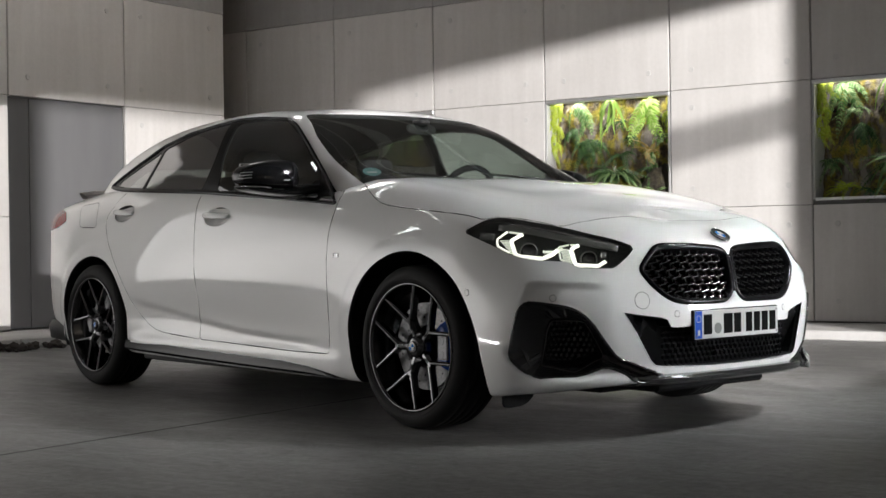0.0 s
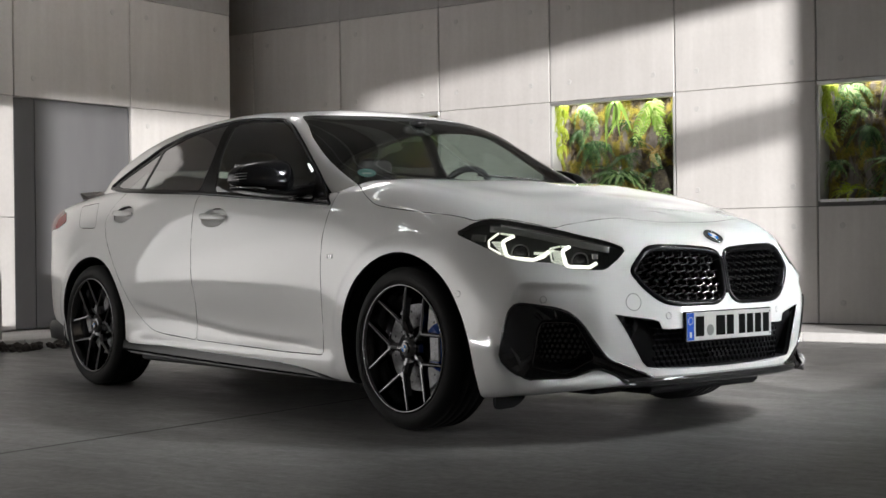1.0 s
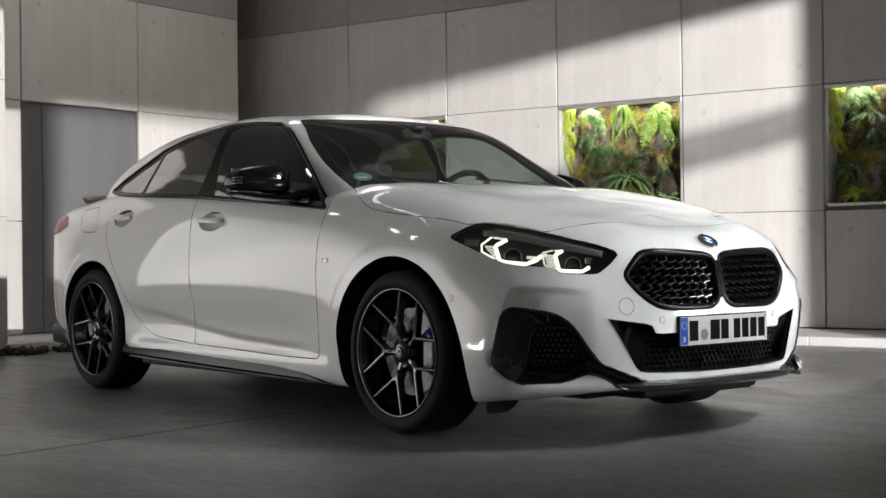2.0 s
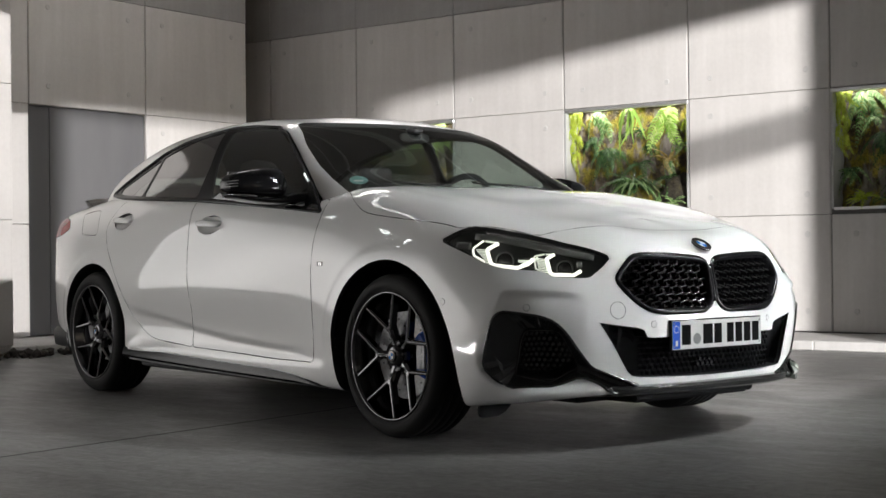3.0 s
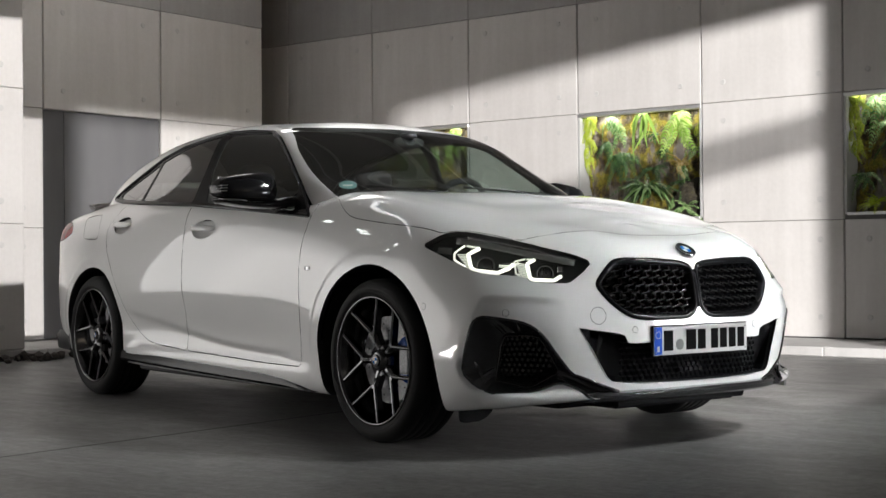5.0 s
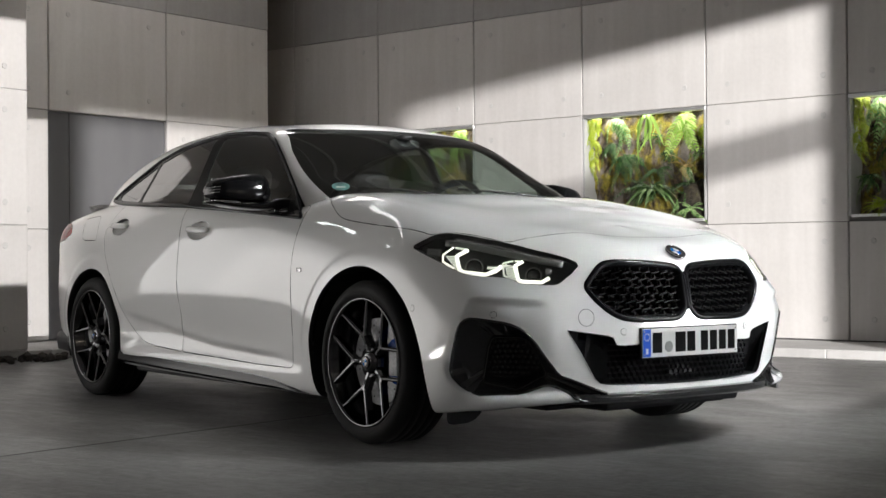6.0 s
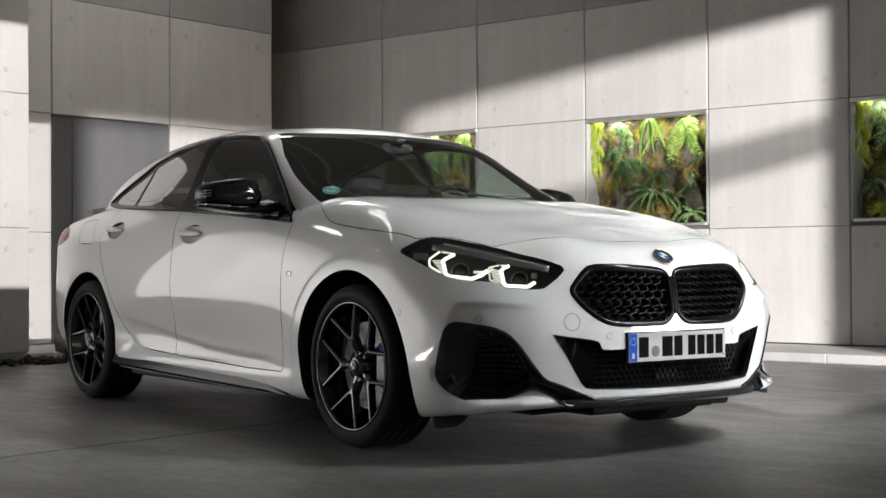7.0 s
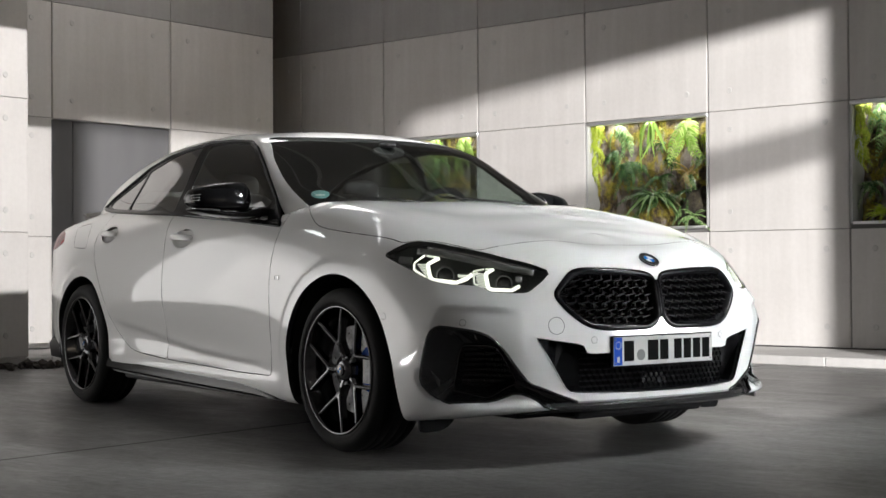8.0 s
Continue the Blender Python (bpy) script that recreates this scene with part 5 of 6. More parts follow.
# ---- the car: nose ----
for side in (1, -1):
    def sided(bm):
        return bm.copy() if side == 1 else mirrored_bm(bm)

    def flip(p):
        return Vector((p[0], p[1] * side, p[2]))
    # headlamp: dark pocket, clear lens, lit guides, two lens barrels, a ribbed side guide and a top blade
    lamp_bm = sided(pieces["headlight"][0])
    pocket = recess("headlight", lamp_bm, (-0.66, 0.75 * side, -0.05), 0.10, LAMP_DARK, car, "slim headlamp with lit hexagonal light guides", shrink=0.03)
    lens = panel_part("lens", sided(pieces["headlight"][0]), lower_form, LENS, pocket, "clear polycarbonate lens", gap=0.001, flange=0, inset=0.002)
    lens.visible_shadow = False

    def lamp_at(x, y, z, deep):
        p = Vector((x, y, z))
        n = lower_form.normal(p)
        q = lower_form.tree.find_nearest(p)[0] - n * deep
        return flip(q)

    def guide(points, deep, r, mat, name, flat=0.75, label=""):
        pts = [Vector(p) for p in points]
        fine = []
        for a, b in zip(pts, pts[1:]):
            fine += [a.lerp(b, t) for t in (0.06, 0.35, 0.65, 0.94)]
        part(name, tube([lamp_at(*p, deep) for p in fine], r, sides=8, flat=flat, normal=(0.6, -0.75 * side, 0.2)), mat, pocket, label, smooth=True)
    guide([(0.511, -0.747, 0.764), (0.485, -0.787, 0.738), (0.517, -0.797, 0.686), (0.534, -0.791, 0.678), (0.604, -0.743, 0.669), (0.628, -0.710, 0.684), (0.632, -0.690, 0.702)], 0.014, 0.0068, LED, "light_guide", label="glowing white light guide")
    guide([(0.679, -0.625, 0.720), (0.667, -0.655, 0.702), (0.698, -0.666, 0.649), (0.711, -0.657, 0.643), (0.755, -0.601, 0.640), (0.765, -0.572, 0.657)], 0.014, 0.0064, LED, "light_guide", label="glowing white light guide")
    guide([(0.460, -0.777, 0.773), (0.438, -0.814, 0.742), (0.449, -0.823, 0.716), (0.499, -0.807, 0.690)], 0.012, 0.0034, LED, "side_guide", label="thin glowing side guide")
    for k in range(9):
        t = k / 8
        a = Vector((0.443, -0.812, 0.742)).lerp(Vector((0.494, -0.806, 0.694)), t)
        b = Vector((0.487, -0.785, 0.742)).lerp(Vector((0.514, -0.796, 0.692)), t)
        guide([a, b], 0.022, 0.0019, LED_SOFT, "guide_rib")
        a = Vector((0.634, -0.682, 0.712)).lerp(Vector((0.663, -0.692, 0.662)), t)
        b = Vector((0.665, -0.656, 0.705)).lerp(Vector((0.692, -0.667, 0.655)), t)
        guide([a, b], 0.024, 0.0019, LED_SOFT, "guide_rib")
    guide([(0.606, -0.732, 0.684), (0.632, -0.695, 0.700), (0.642, -0.672, 0.714)], 0.026, 0.0055, LED_SOFT, "bridge_guide")
    guide([(0.586, -0.727, 0.700), (0.630, -0.692, 0.700)], 0.030, 0.005, LED_SOFT, "bridge_guide")
    guide([(0.460, -0.777, 0.773), (0.511, -0.747, 0.764)], 0.016, 0.0038, LED_SOFT, "bridge_guide")
    guide([(0.655, -0.650, 0.722), (0.630, -0.684, 0.712), (0.654, -0.697, 0.666), (0.667, -0.690, 0.660)], 0.016, 0.0034, LED_SOFT, "side_guide")
    guide([(0.655, -0.650, 0.722), (0.679, -0.625, 0.720)], 0.018, 0.0036, LED_SOFT, "bridge_guide")
    for d in (0.0, 0.009, 0.018):
        guide([(0.586 + d, -0.727 + d, 0.708), (0.630 + d * 0.2, -0.690 + d, 0.706 + d * 0.3)], 0.03, 0.004, CHROME, "reflector_facet")
    guide([(0.441, -0.756, 0.802), (0.528, -0.703, 0.785), (0.610, -0.646, 0.765), (0.694, -0.583, 0.738), (0.772, -0.507, 0.709)], 0.010, 0.0035, CHROME, "top_strip", 0.4, "bright strip along the lamp's head")
    guide([(0.415, -0.79, 0.790), (0.494, -0.746, 0.785), (0.561, -0.704, 0.769), (0.650, -0.640, 0.745), (0.72, -0.575, 0.723), (0.775, -0.51, 0.704)], 0.014, 0.012, SMOKE, "top_blade", 0.2, "smoked grey blade")
    for (x, y, z), r0 in (((0.543, -0.758, 0.716), 0.030), ((0.720, -0.609, 0.686), 0.028)):
        c = lamp_at(x, y, z, 0.055)
        barrel = part("lamp_barrel", lathe([(0, -0.002), (r0 * 0.55, -0.010), (r0 * 0.8, -0.006), (r0 * 0.85, 0.0), (r0, -0.006), (r0 * 1.05, 0.03)], 24), GLOSS, pocket, "black lens barrel", smooth=True)
        set_at = Matrix.Translation(c) @ pose(0, 0, 0, 0, 0, 48 if side == 1 else 132)
        barrel.matrix_local = set_at
        ringed = part("barrel_ring", lathe([(r0 * 0.98, -0.010), (r0 * 1.10, -0.013), (r0 * 1.16, -0.008), (r0 * 1.10, 0.0)], 24), SMOKE, pocket, "grey barrel ring", smooth=True)
        ringed.matrix_local = set_at
        bulb = part("projector_lens", ball(0, -0.006, 0, r0 * 0.62, 0.012, r0 * 0.62, 2.0, 16, 8), GLOSS, pocket, smooth=True)
        bulb.matrix_local = set_at
    guide([(0.365, -0.840, 0.757), (0.395, -0.828, 0.756), (0.424, -0.815, 0.753)], 0.018, 0.014, SMOKE, "side_reflector", 0.3, "grey side reflector")
    led = part("corner_led", boxes((-0.010, 0.010, -0.004, 0.004, -0.011, 0.011), bevel=0.002), CHROME, pocket)
    led.matrix_local = Matrix.Translation(lamp_at(0.751, -0.564, 0.688, 0.03)) @ pose(0, 0, 0, 0, 0, 48 if side == 1 else 132)

    # kidney: frame, pocket and rows of faceted pins
    kid = recess("kidney_grille", sided(pieces["kidney"][0]), (-1, 0, 0), 0.085, MESH_BLACK, car, "gloss black kidney grille with a mesh of pins", shrink=0.04)
    # broad black surround: rolls out of the bumper and down into the opening
    bm = bmesh.new()
    rolls = []
    for inset, up in ((-0.003, -0.002), (0.001, 0.004), (0.009, 0.0075), (0.017, 0.004), (0.024, -0.008), (0.027, -0.034)):
        rolls.append([bm.verts.new(flip(on_lower("front", min(p.x, -0.0012), p.y, up)[0])) for p in offset(KIDNEY, inset)])
    for ra, rb in zip(rolls, rolls[1:]):
        for j in range(len(ra)):
            bm.faces.new((ra[j], ra[(j + 1) % len(ra)], rb[(j + 1) % len(ra)], rb[j]))
    bmesh.ops.recalc_face_normals(bm, faces=bm.faces)
    part("kidney_frame", bm, TRIM, kid, "gloss black surround", smooth=True)
    pin = None
    small = [Vector((-0.245, 0.605)) + (p - Vector((-0.245, 0.605))) * 0.90 for p in KIDNEY]
    for row in range(9):
        for col in range(12):
            y, z = -0.04 - 0.048 * col - 0.024 * (row % 2), 0.510 + 0.0275 * row
            if not inside(Vector((y, z)), small):
                continue
            if pin is None:
                bm = boxes((-0.014, 0.012, -0.0205, 0.0205, -0.0032, 0.0032), (-0.034, 0.009, -0.0205, -0.0145, -0.016, -0.001), (-0.034, 0.009, 0.0145, 0.0205, -0.001, 0.016), bevel=0.0016)
                pin = part("pin", bm, PIN, kid)
                ob = pin
            else:
                ob = new("pin", pin.data)
                ob.parent = kid
            q, n = on_lower("front", y, z, -0.022)
            tilt = math.degrees(math.atan2(-n.y, n.x))
            ob.matrix_local = Matrix.Translation(flip(q)) @ pose(0, 0, 0, 12 * side, 10, -side * tilt * 0.8)
    # crossing rods behind the pins
    for k in range(6):
        z = 0.515 + 0.035 * k
        ys = [y / 100 for y in range(-46, -2) if inside(Vector((y / 100, z)), small)]
        if len(ys) > 2:
            part("rod", tube([flip(on_lower("front", y, z, -0.045)[0]) for y in (ys[0], ys[len(ys) // 2], ys[-1])], 0.004, sides=6), MATT, kid)

    # side intake: deep black pocket with an angled vane and a honeycomb
    core = [Vector((c * 0.70711, z)) for c, z in ((-0.150, 0.262), (-0.125, 0.40), (-0.105, 0.432), (-0.09, 0.440), (0.075, 0.436), (0.097, 0.425), (0.185, 0.305), (0.178, 0.290), (0.07, 0.258), (0.04, 0.252))]
    hub = Vector((0.01, 0.345))
    edge, heart = [], []
    for p in SIDE_INTAKE:
        edge.append(on_lower("corner", p.x, p.y, -0.001)[0])
        t = 1.0
        for q, r in zip(core, core[1:] + core[:1]):
            d, e = p - hub, r - q
            det = d.x * -e.y + d.y * e.x
            if abs(det) > 1e-9:
                s = ((q - hub).x * -e.y + (q - hub).y * e.x) / det
                k = (d.x * (q - hub).y - d.y * (q - hub).x) / det
                if s > 0 and -0.001 <= k <= 1.001:
                    t = min(t, s)
        heart.append(on_lower("corner", *(hub + (p - hub) * t * 0.97), -0.048)[0])
    bm = bmesh.new()
    rim_a, rim_b, rim_c = [bm.verts.new(flip(p)) for p in edge], [bm.verts.new(flip(p)) for p in heart], [bm.verts.new(flip(p + Vector((-0.04, 0.04, 0)))) for p in heart]
    for ra, rb in ((rim_a, rim_b), (rim_b, rim_c)):
        for j in range(len(ra)):
            bm.faces.new((ra[j], ra[(j + 1) % len(ra)], rb[(j + 1) % len(ra)], rb[j]))
    bm.faces.new(rim_c)
    bmesh.ops.recalc_face_normals(bm, faces=bm.faces)
    bm.normal_update()
    if sum(f.normal.dot(Vector((0.7, -0.7 * side, 0))) for f in bm.faces) < 0:
        bmesh.ops.reverse_faces(bm, faces=bm.faces)
    air = part("side_intake", bm, GLOSS, car, "gloss black side air intake with honeycomb insert")
    # slanted vane that closes the outer part of the pocket
    vane = [(-0.205, 0.262), (-0.262, 0.352), (-0.215, 0.470), (-0.120, 0.448), (-0.155, 0.262)]
    bm = bmesh.new()
    front = [bm.verts.new(flip(on_lower("corner", c * 0.70711, z, -0.012 if k < 3 else -0.040)[0])) for k, (c, z) in enumerate(vane)]
    rear = [bm.verts.new(w.co + flip((-0.010, 0.010, 0))) for w in front]
    bm.faces.new(front)
    bm.faces.new(rear[::-1])
    for k in range(5):
        bm.faces.new((front[k], front[(k + 1) % 5], rear[(k + 1) % 5], rear[k]))
    bmesh.ops.recalc_face_normals(bm, faces=bm.faces)
    part("intake_vane", bm, GLOSS, air, "gloss black slanted vane")
    part("insert_frame", tube([flip(p + Vector((0.004, -0.004, 0))) for p in heart], 0.004, closed=True, sides=6, normal=(0.7, -0.7 * side, 0)), GLOSS, air, smooth=True)
    part("intake_lip", tube([flip(on_lower("corner", p.x, p.y, 0.002)[0]) for p in SIDE_INTAKE], 0.0055, closed=True, sides=6, normal=(0.7, -0.7 * side, 0)), GLOSS, air, smooth=True)
    comb = None
    for row in range(10):
        for col in range(-8, 10):
            c, z = 0.7071 * (0.0285 * col + 0.014 * (row % 2)), 0.256 + 0.0205 * row
            if not inside(Vector((c, z)), [hub + (p - hub) * 0.95 for p in core]):
                continue
            if comb is None:
                hexagon = [(0.0105 * math.cos(math.radians(60 * k + 30)), 0.0, 0.0118 * math.sin(math.radians(60 * k + 30))) for k in range(6)]
                comb = part("mesh_cell", tube(hexagon, 0.0016, closed=True, sides=5, flat=4.0, normal=(0, 1, 0)), GLOSS, air)
                ob = comb
            else:
                ob = new("mesh_cell", comb.data)
                ob.parent = air
            ob.matrix_local = Matrix.Translation(flip(on_lower("corner", c, z, -0.058)[0])) @ pose(0, 0, 0, 0, 0, 50 * side if side == 1 else 130)

    # lower intake: dark wing ducts beside the mesh
    bm = bmesh.new()
    rows_ = []
    for k in range(11):
        t = k / 10
        y = -0.535 + 0.175 * t
        top, bot = 0.462 - 0.03 * t - 0.03 * t**6, max(0.262, 0.44 - 0.26 * t / 0.55)
        rows_.append([bm.verts.new(flip(on_lower("front", y, z, -0.006)[0] - Vector((d + 0.062 * math.sin(math.pi / 2 * min(1, t * 1.25)) ** 1.6, 0, 0)))) for z, d in ((top, 0), ((top + bot) / 2, 0.012), (bot, 0))])
    for a, b in zip(rows_, rows_[1:]):
        for j in (0, 1):
            bm.faces.new((a[j], a[j + 1], b[j + 1], b[j]))
    part("wing_duct", bm, TRIM, car, "black duct beside the lower intake", smooth=True)
    # raised painted lips round the openings
    lip = [Vector((min(p.x, -0.003), p.y)) for p in INTAKE]
    part("intake_rim", tube([flip(on_lower("front", p.x, p.y, 0.001)[0]) for p in lip], 0.002, sides=8, normal=(1, 0, 0)), PAINT, car, smooth=True)
    # parking sensors
    for view, a, b in (("front", -0.328, 0.453), ("corner", (0.674 - 0.762) * 0.70711, 0.522), ("side", 0.352, 0.541)):
        q, n = on_lower(view, a, b)
        s = part("parking_sensor", lathe([(0.0115, 0.001), (0.0115, -0.0012), (0.0092, -0.0012), (0.0092, 0.0004), (0, 0.0)], 20), PAINT, car)
        n = flip(n)
        s.matrix_local = Matrix.Translation(flip(q) + n * 0.0006) @ n.to_track_quat("-Y", "Z").to_matrix().to_4x4()
        t = part("sensor_gap", lathe([(0.0128, 0.0), (0.0128, -0.0004), (0.0113, -0.0004)], 20), MATT, s)
        t.matrix_local = pose(0, 0.0002, 0)
q, n = on_lower("front", -0.471, 0.507)
tow = part("tow_cover", lathe([(0.030, 0.0015), (0.030, -0.0008), (0, -0.0012)], 32), PAINT, car, "round white tow-eye cover", smooth=False)
tow.matrix_local = Matrix.Translation(q) @ n.to_track_quat("-Y", "Z").to_matrix().to_4x4()
part("cover_gap", lathe([(0.0318, 0.001), (0.0318, -0.0007), (0.0303, -0.0007), (0.0303, 0.001)], 32), MATT, tow)

bar = [on_lower("front", -0.0005, z, 0.002)[0] for z in np.linspace(0.528, 0.668, 9)]
part("grille_bridge", tube([(p.x, 0, p.z) for p in bar], 0.012, sides=12, flat=0.5, normal=(1, 0, 0)), TRIM, car, "black bridge between the kidneys", smooth=True)

# lower intake pocket and mesh
low_bm = both_sides(pieces["intake"][0].copy())
low = recess("lower_grille", low_bm, (-1, 0, 0), 0.07, MESH_BLACK, car, "black lower air intake with honeycomb mesh", shrink=0.02)
cell = None
for row in range(7):
    for col in range(-14, 15):
        y, z = 0.0265 * col + 0.0132 * (row % 2), 0.272 + 0.0205 * row
        if abs(y) > 0.375 or z > 0.40 or abs(y) > 0.36 + (z - 0.3) * 0.1:
            continue
        if cell is None:
            hexagon = [(0, 0.0135 * math.cos(math.radians(60 * k + 30)), 0.0118 * math.sin(math.radians(60 * k + 30))) for k in range(6)]
            cell = part("mesh_cell", tube(hexagon, 0.0015, closed=True, sides=5, flat=3.0, normal=(1, 0, 0)), MESH_BLACK, low)
            ob = cell
        else:
            ob = new("mesh_cell", cell.data)
            ob.parent = low
        q = on_lower("front", -max(abs(y), 0.003), z, -0.035)[0]
        ob.matrix_local = pose(q.x, y, z)
part("radar_cover", boxes((0.852, 0.869, -0.085, 0.055, 0.280, 0.322), bevel=0.006, segs=2), TRIM, low, "smooth black sensor cover")

# number plate in its carrier; its characters are plain bars
px, pz = 0.904, 0.408
plate = part("number_plate", boxes((px - 0.012, px + 0.006, -0.262, 0.262, pz - 0.0575, pz + 0.0575), bevel=0.005, segs=2), GLOSS, car, "white number plate with blue band in a black carrier")
part("plate_face", boxes((px + 0.006, px + 0.009, -0.257, 0.257, pz - 0.053, pz + 0.053), bevel=0.0012), PLATE_WHITE, plate, "white reflective sheet")
part("plate_band", boxes((px + 0.0085, px + 0.0097, -0.255, -0.214, pz - 0.051, pz + 0.051)), PLATE_BLUE, plate, "blue band")
for k in range(12):
    a = k * math.tau / 12
    part("band_dot", boxes((px + 0.0095, px + 0.0101, -0.234 + 0.013 * math.cos(a) - 0.0018, -0.234 + 0.013 * math.cos(a) + 0.0018, pz + 0.022 + 0.013 * math.sin(a) - 0.0018, pz + 0.022 + 0.013 * math.sin(a) + 0.0018)), PLATE_WHITE, plate)
part("band_bar", boxes((px + 0.0095, px + 0.0101, -0.240, -0.228, pz - 0.040, pz - 0.020)), PLATE_WHITE, plate)
for y0, y1 in ((-0.205, -0.155), (-0.085, -0.030), (-0.022, 0.022), (0.052, 0.092), (0.102, 0.142), (0.152, 0.192), (0.202, 0.242)):
    part("plate_bar", boxes((px + 0.0085, px + 0.0100, y0, y1, pz - 0.0375, pz + 0.0375), bevel=0.0005), PLATE_BLACK, plate, "plain black bar")
seal = part("plate_seal", lathe([(0, -0.001), (0.0205, -0.001), (0.0205, 0.001)], 28), SEAL, plate, "round grey seal")
seal.matrix_local = pose(px + 0.0095, -0.120, pz - 0.016, 0, 0, 90)
for y in (-0.247, 0.247):
    for z in (-0.042, 0.042):
        s = part("plate_screw", lathe([(0, -0.0012), (0.003, -0.001), (0.0035, 0.001)], 10), SMOKE, plate)
        s.matrix_local = pose(px + 0.0098, y, pz + z, 0, 0, 90)

# roundel: black ring, bright rims, blue and white quarters
q, n = on_lower("front", -0.0002, 0.739)
n = Vector((0.56, 0, 0.83)).normalized()
badge = part("roundel", lathe([(0.041, 0.002), (0.041, -0.004), (0.039, -0.0055), (0.037, -0.005), (0.0365, -0.0035), (0.025, -0.0035), (0.0245, -0.0052), (0.0225, -0.0052), (0.022, -0.003), (0, -0.0028)], 48), GLOSS, car, "round badge, black ring with blue and white quarters", smooth=False)
badge.matrix_local = Matrix.Translation(Vector((q.x, 0, q.z)) + n * 0.005) @ n.to_track_quat("-Y", "Z").to_matrix().to_4x4()
for r0, r1 in ((0.0412, 0.0395), (0.0249, 0.0226)):
    part("badge_rim", lathe([(r0, -0.004), ((r0 + r1) / 2, -0.0066), (r1, -0.004)], 48), CHROME, badge, "bright rim", smooth=True)
for k in range(4):
    bm = bmesh.new()
    c = bm.verts.new((0, -0.0042, 0))
    arc = [bm.verts.new((0.0222 * math.cos(k * math.pi / 2 + j * math.pi / 16), -0.0040, 0.0222 * math.sin(k * math.pi / 2 + j * math.pi / 16))) for j in range(9)]
    for p, r in zip(arc, arc[1:]):
        bm.faces.new((c, p, r))
    part("quarter", bm, BADGE_WHITE if k % 2 == 0 else BADGE_BLUE, badge)

# front splitter: a blade under the bumper that ends in upright winglets
ys = np.linspace(-0.60, 0.60, 49)
xs = spline([0, 0.15, 0.30, 0.42, 0.50, 0.57, 0.64], [[0.905], [0.902], [0.893], [0.868], [0.835], [0.785], [0.72]], np.abs(ys))[:, 0]
bm = bmesh.new()
rings = []
for x, y in zip(xs, ys):
    k = 1 - 0.25 * max(0, abs(y) - 0.42) / 0.18
    rings.append([bm.verts.new((x + dx, y, z)) for dx, z in ((-0.14, 0.188), (-0.14, 0.226), (-0.012, 0.234 * k + 0.226 * (1 - k)), (0.012, 0.229), (0.020, 0.219), (0.012, 0.203), (-0.01, 0.194))])
for a, b in zip(rings, rings[1:]):
    for k in range(7):
        bm.faces.new((a[k], a[(k + 1) % 7], b[(k + 1) % 7], b[k]))
bm.faces.new(rings[0])
bm.faces.new(rings[-1][::-1])
bmesh.ops.recalc_face_normals(bm, faces=bm.faces)
split = part("front_splitter", bm, GLOSS, car, "gloss black front splitter blade")
part("splitter_keel", boxes((0.60, 0.79, -0.33, 0.33, 0.155, 0.192), (0.50, 0.68, -0.52, 0.52, 0.160, 0.188), bevel=0.012), MESH_BLACK, split, "matt black keel")
for side in (-1, 1):
    bm = bmesh.new()
    out = [(0.70, 0.190), (0.80, 0.186), (0.802, 0.226), (0.776, 0.258), (0.745, 0.294), (0.715, 0.240)]
    a = [bm.verts.new((x, side * 0.620, z)) for x, z in out]
    b = [bm.verts.new((x, side * 0.632, z)) for x, z in out]
    bm.faces.new(a)
    bm.faces.new(b[::-1])
    for k in range(6):
        bm.faces.new((a[k], a[(k + 1) % 6], b[(k + 1) % 6], b[k]))
    bmesh.ops.recalc_face_normals(bm, faces=bm.faces)
    part("winglet", bm, SMOKE, split, "glossy smoke-grey winglet") if side == 1 else bm.free()

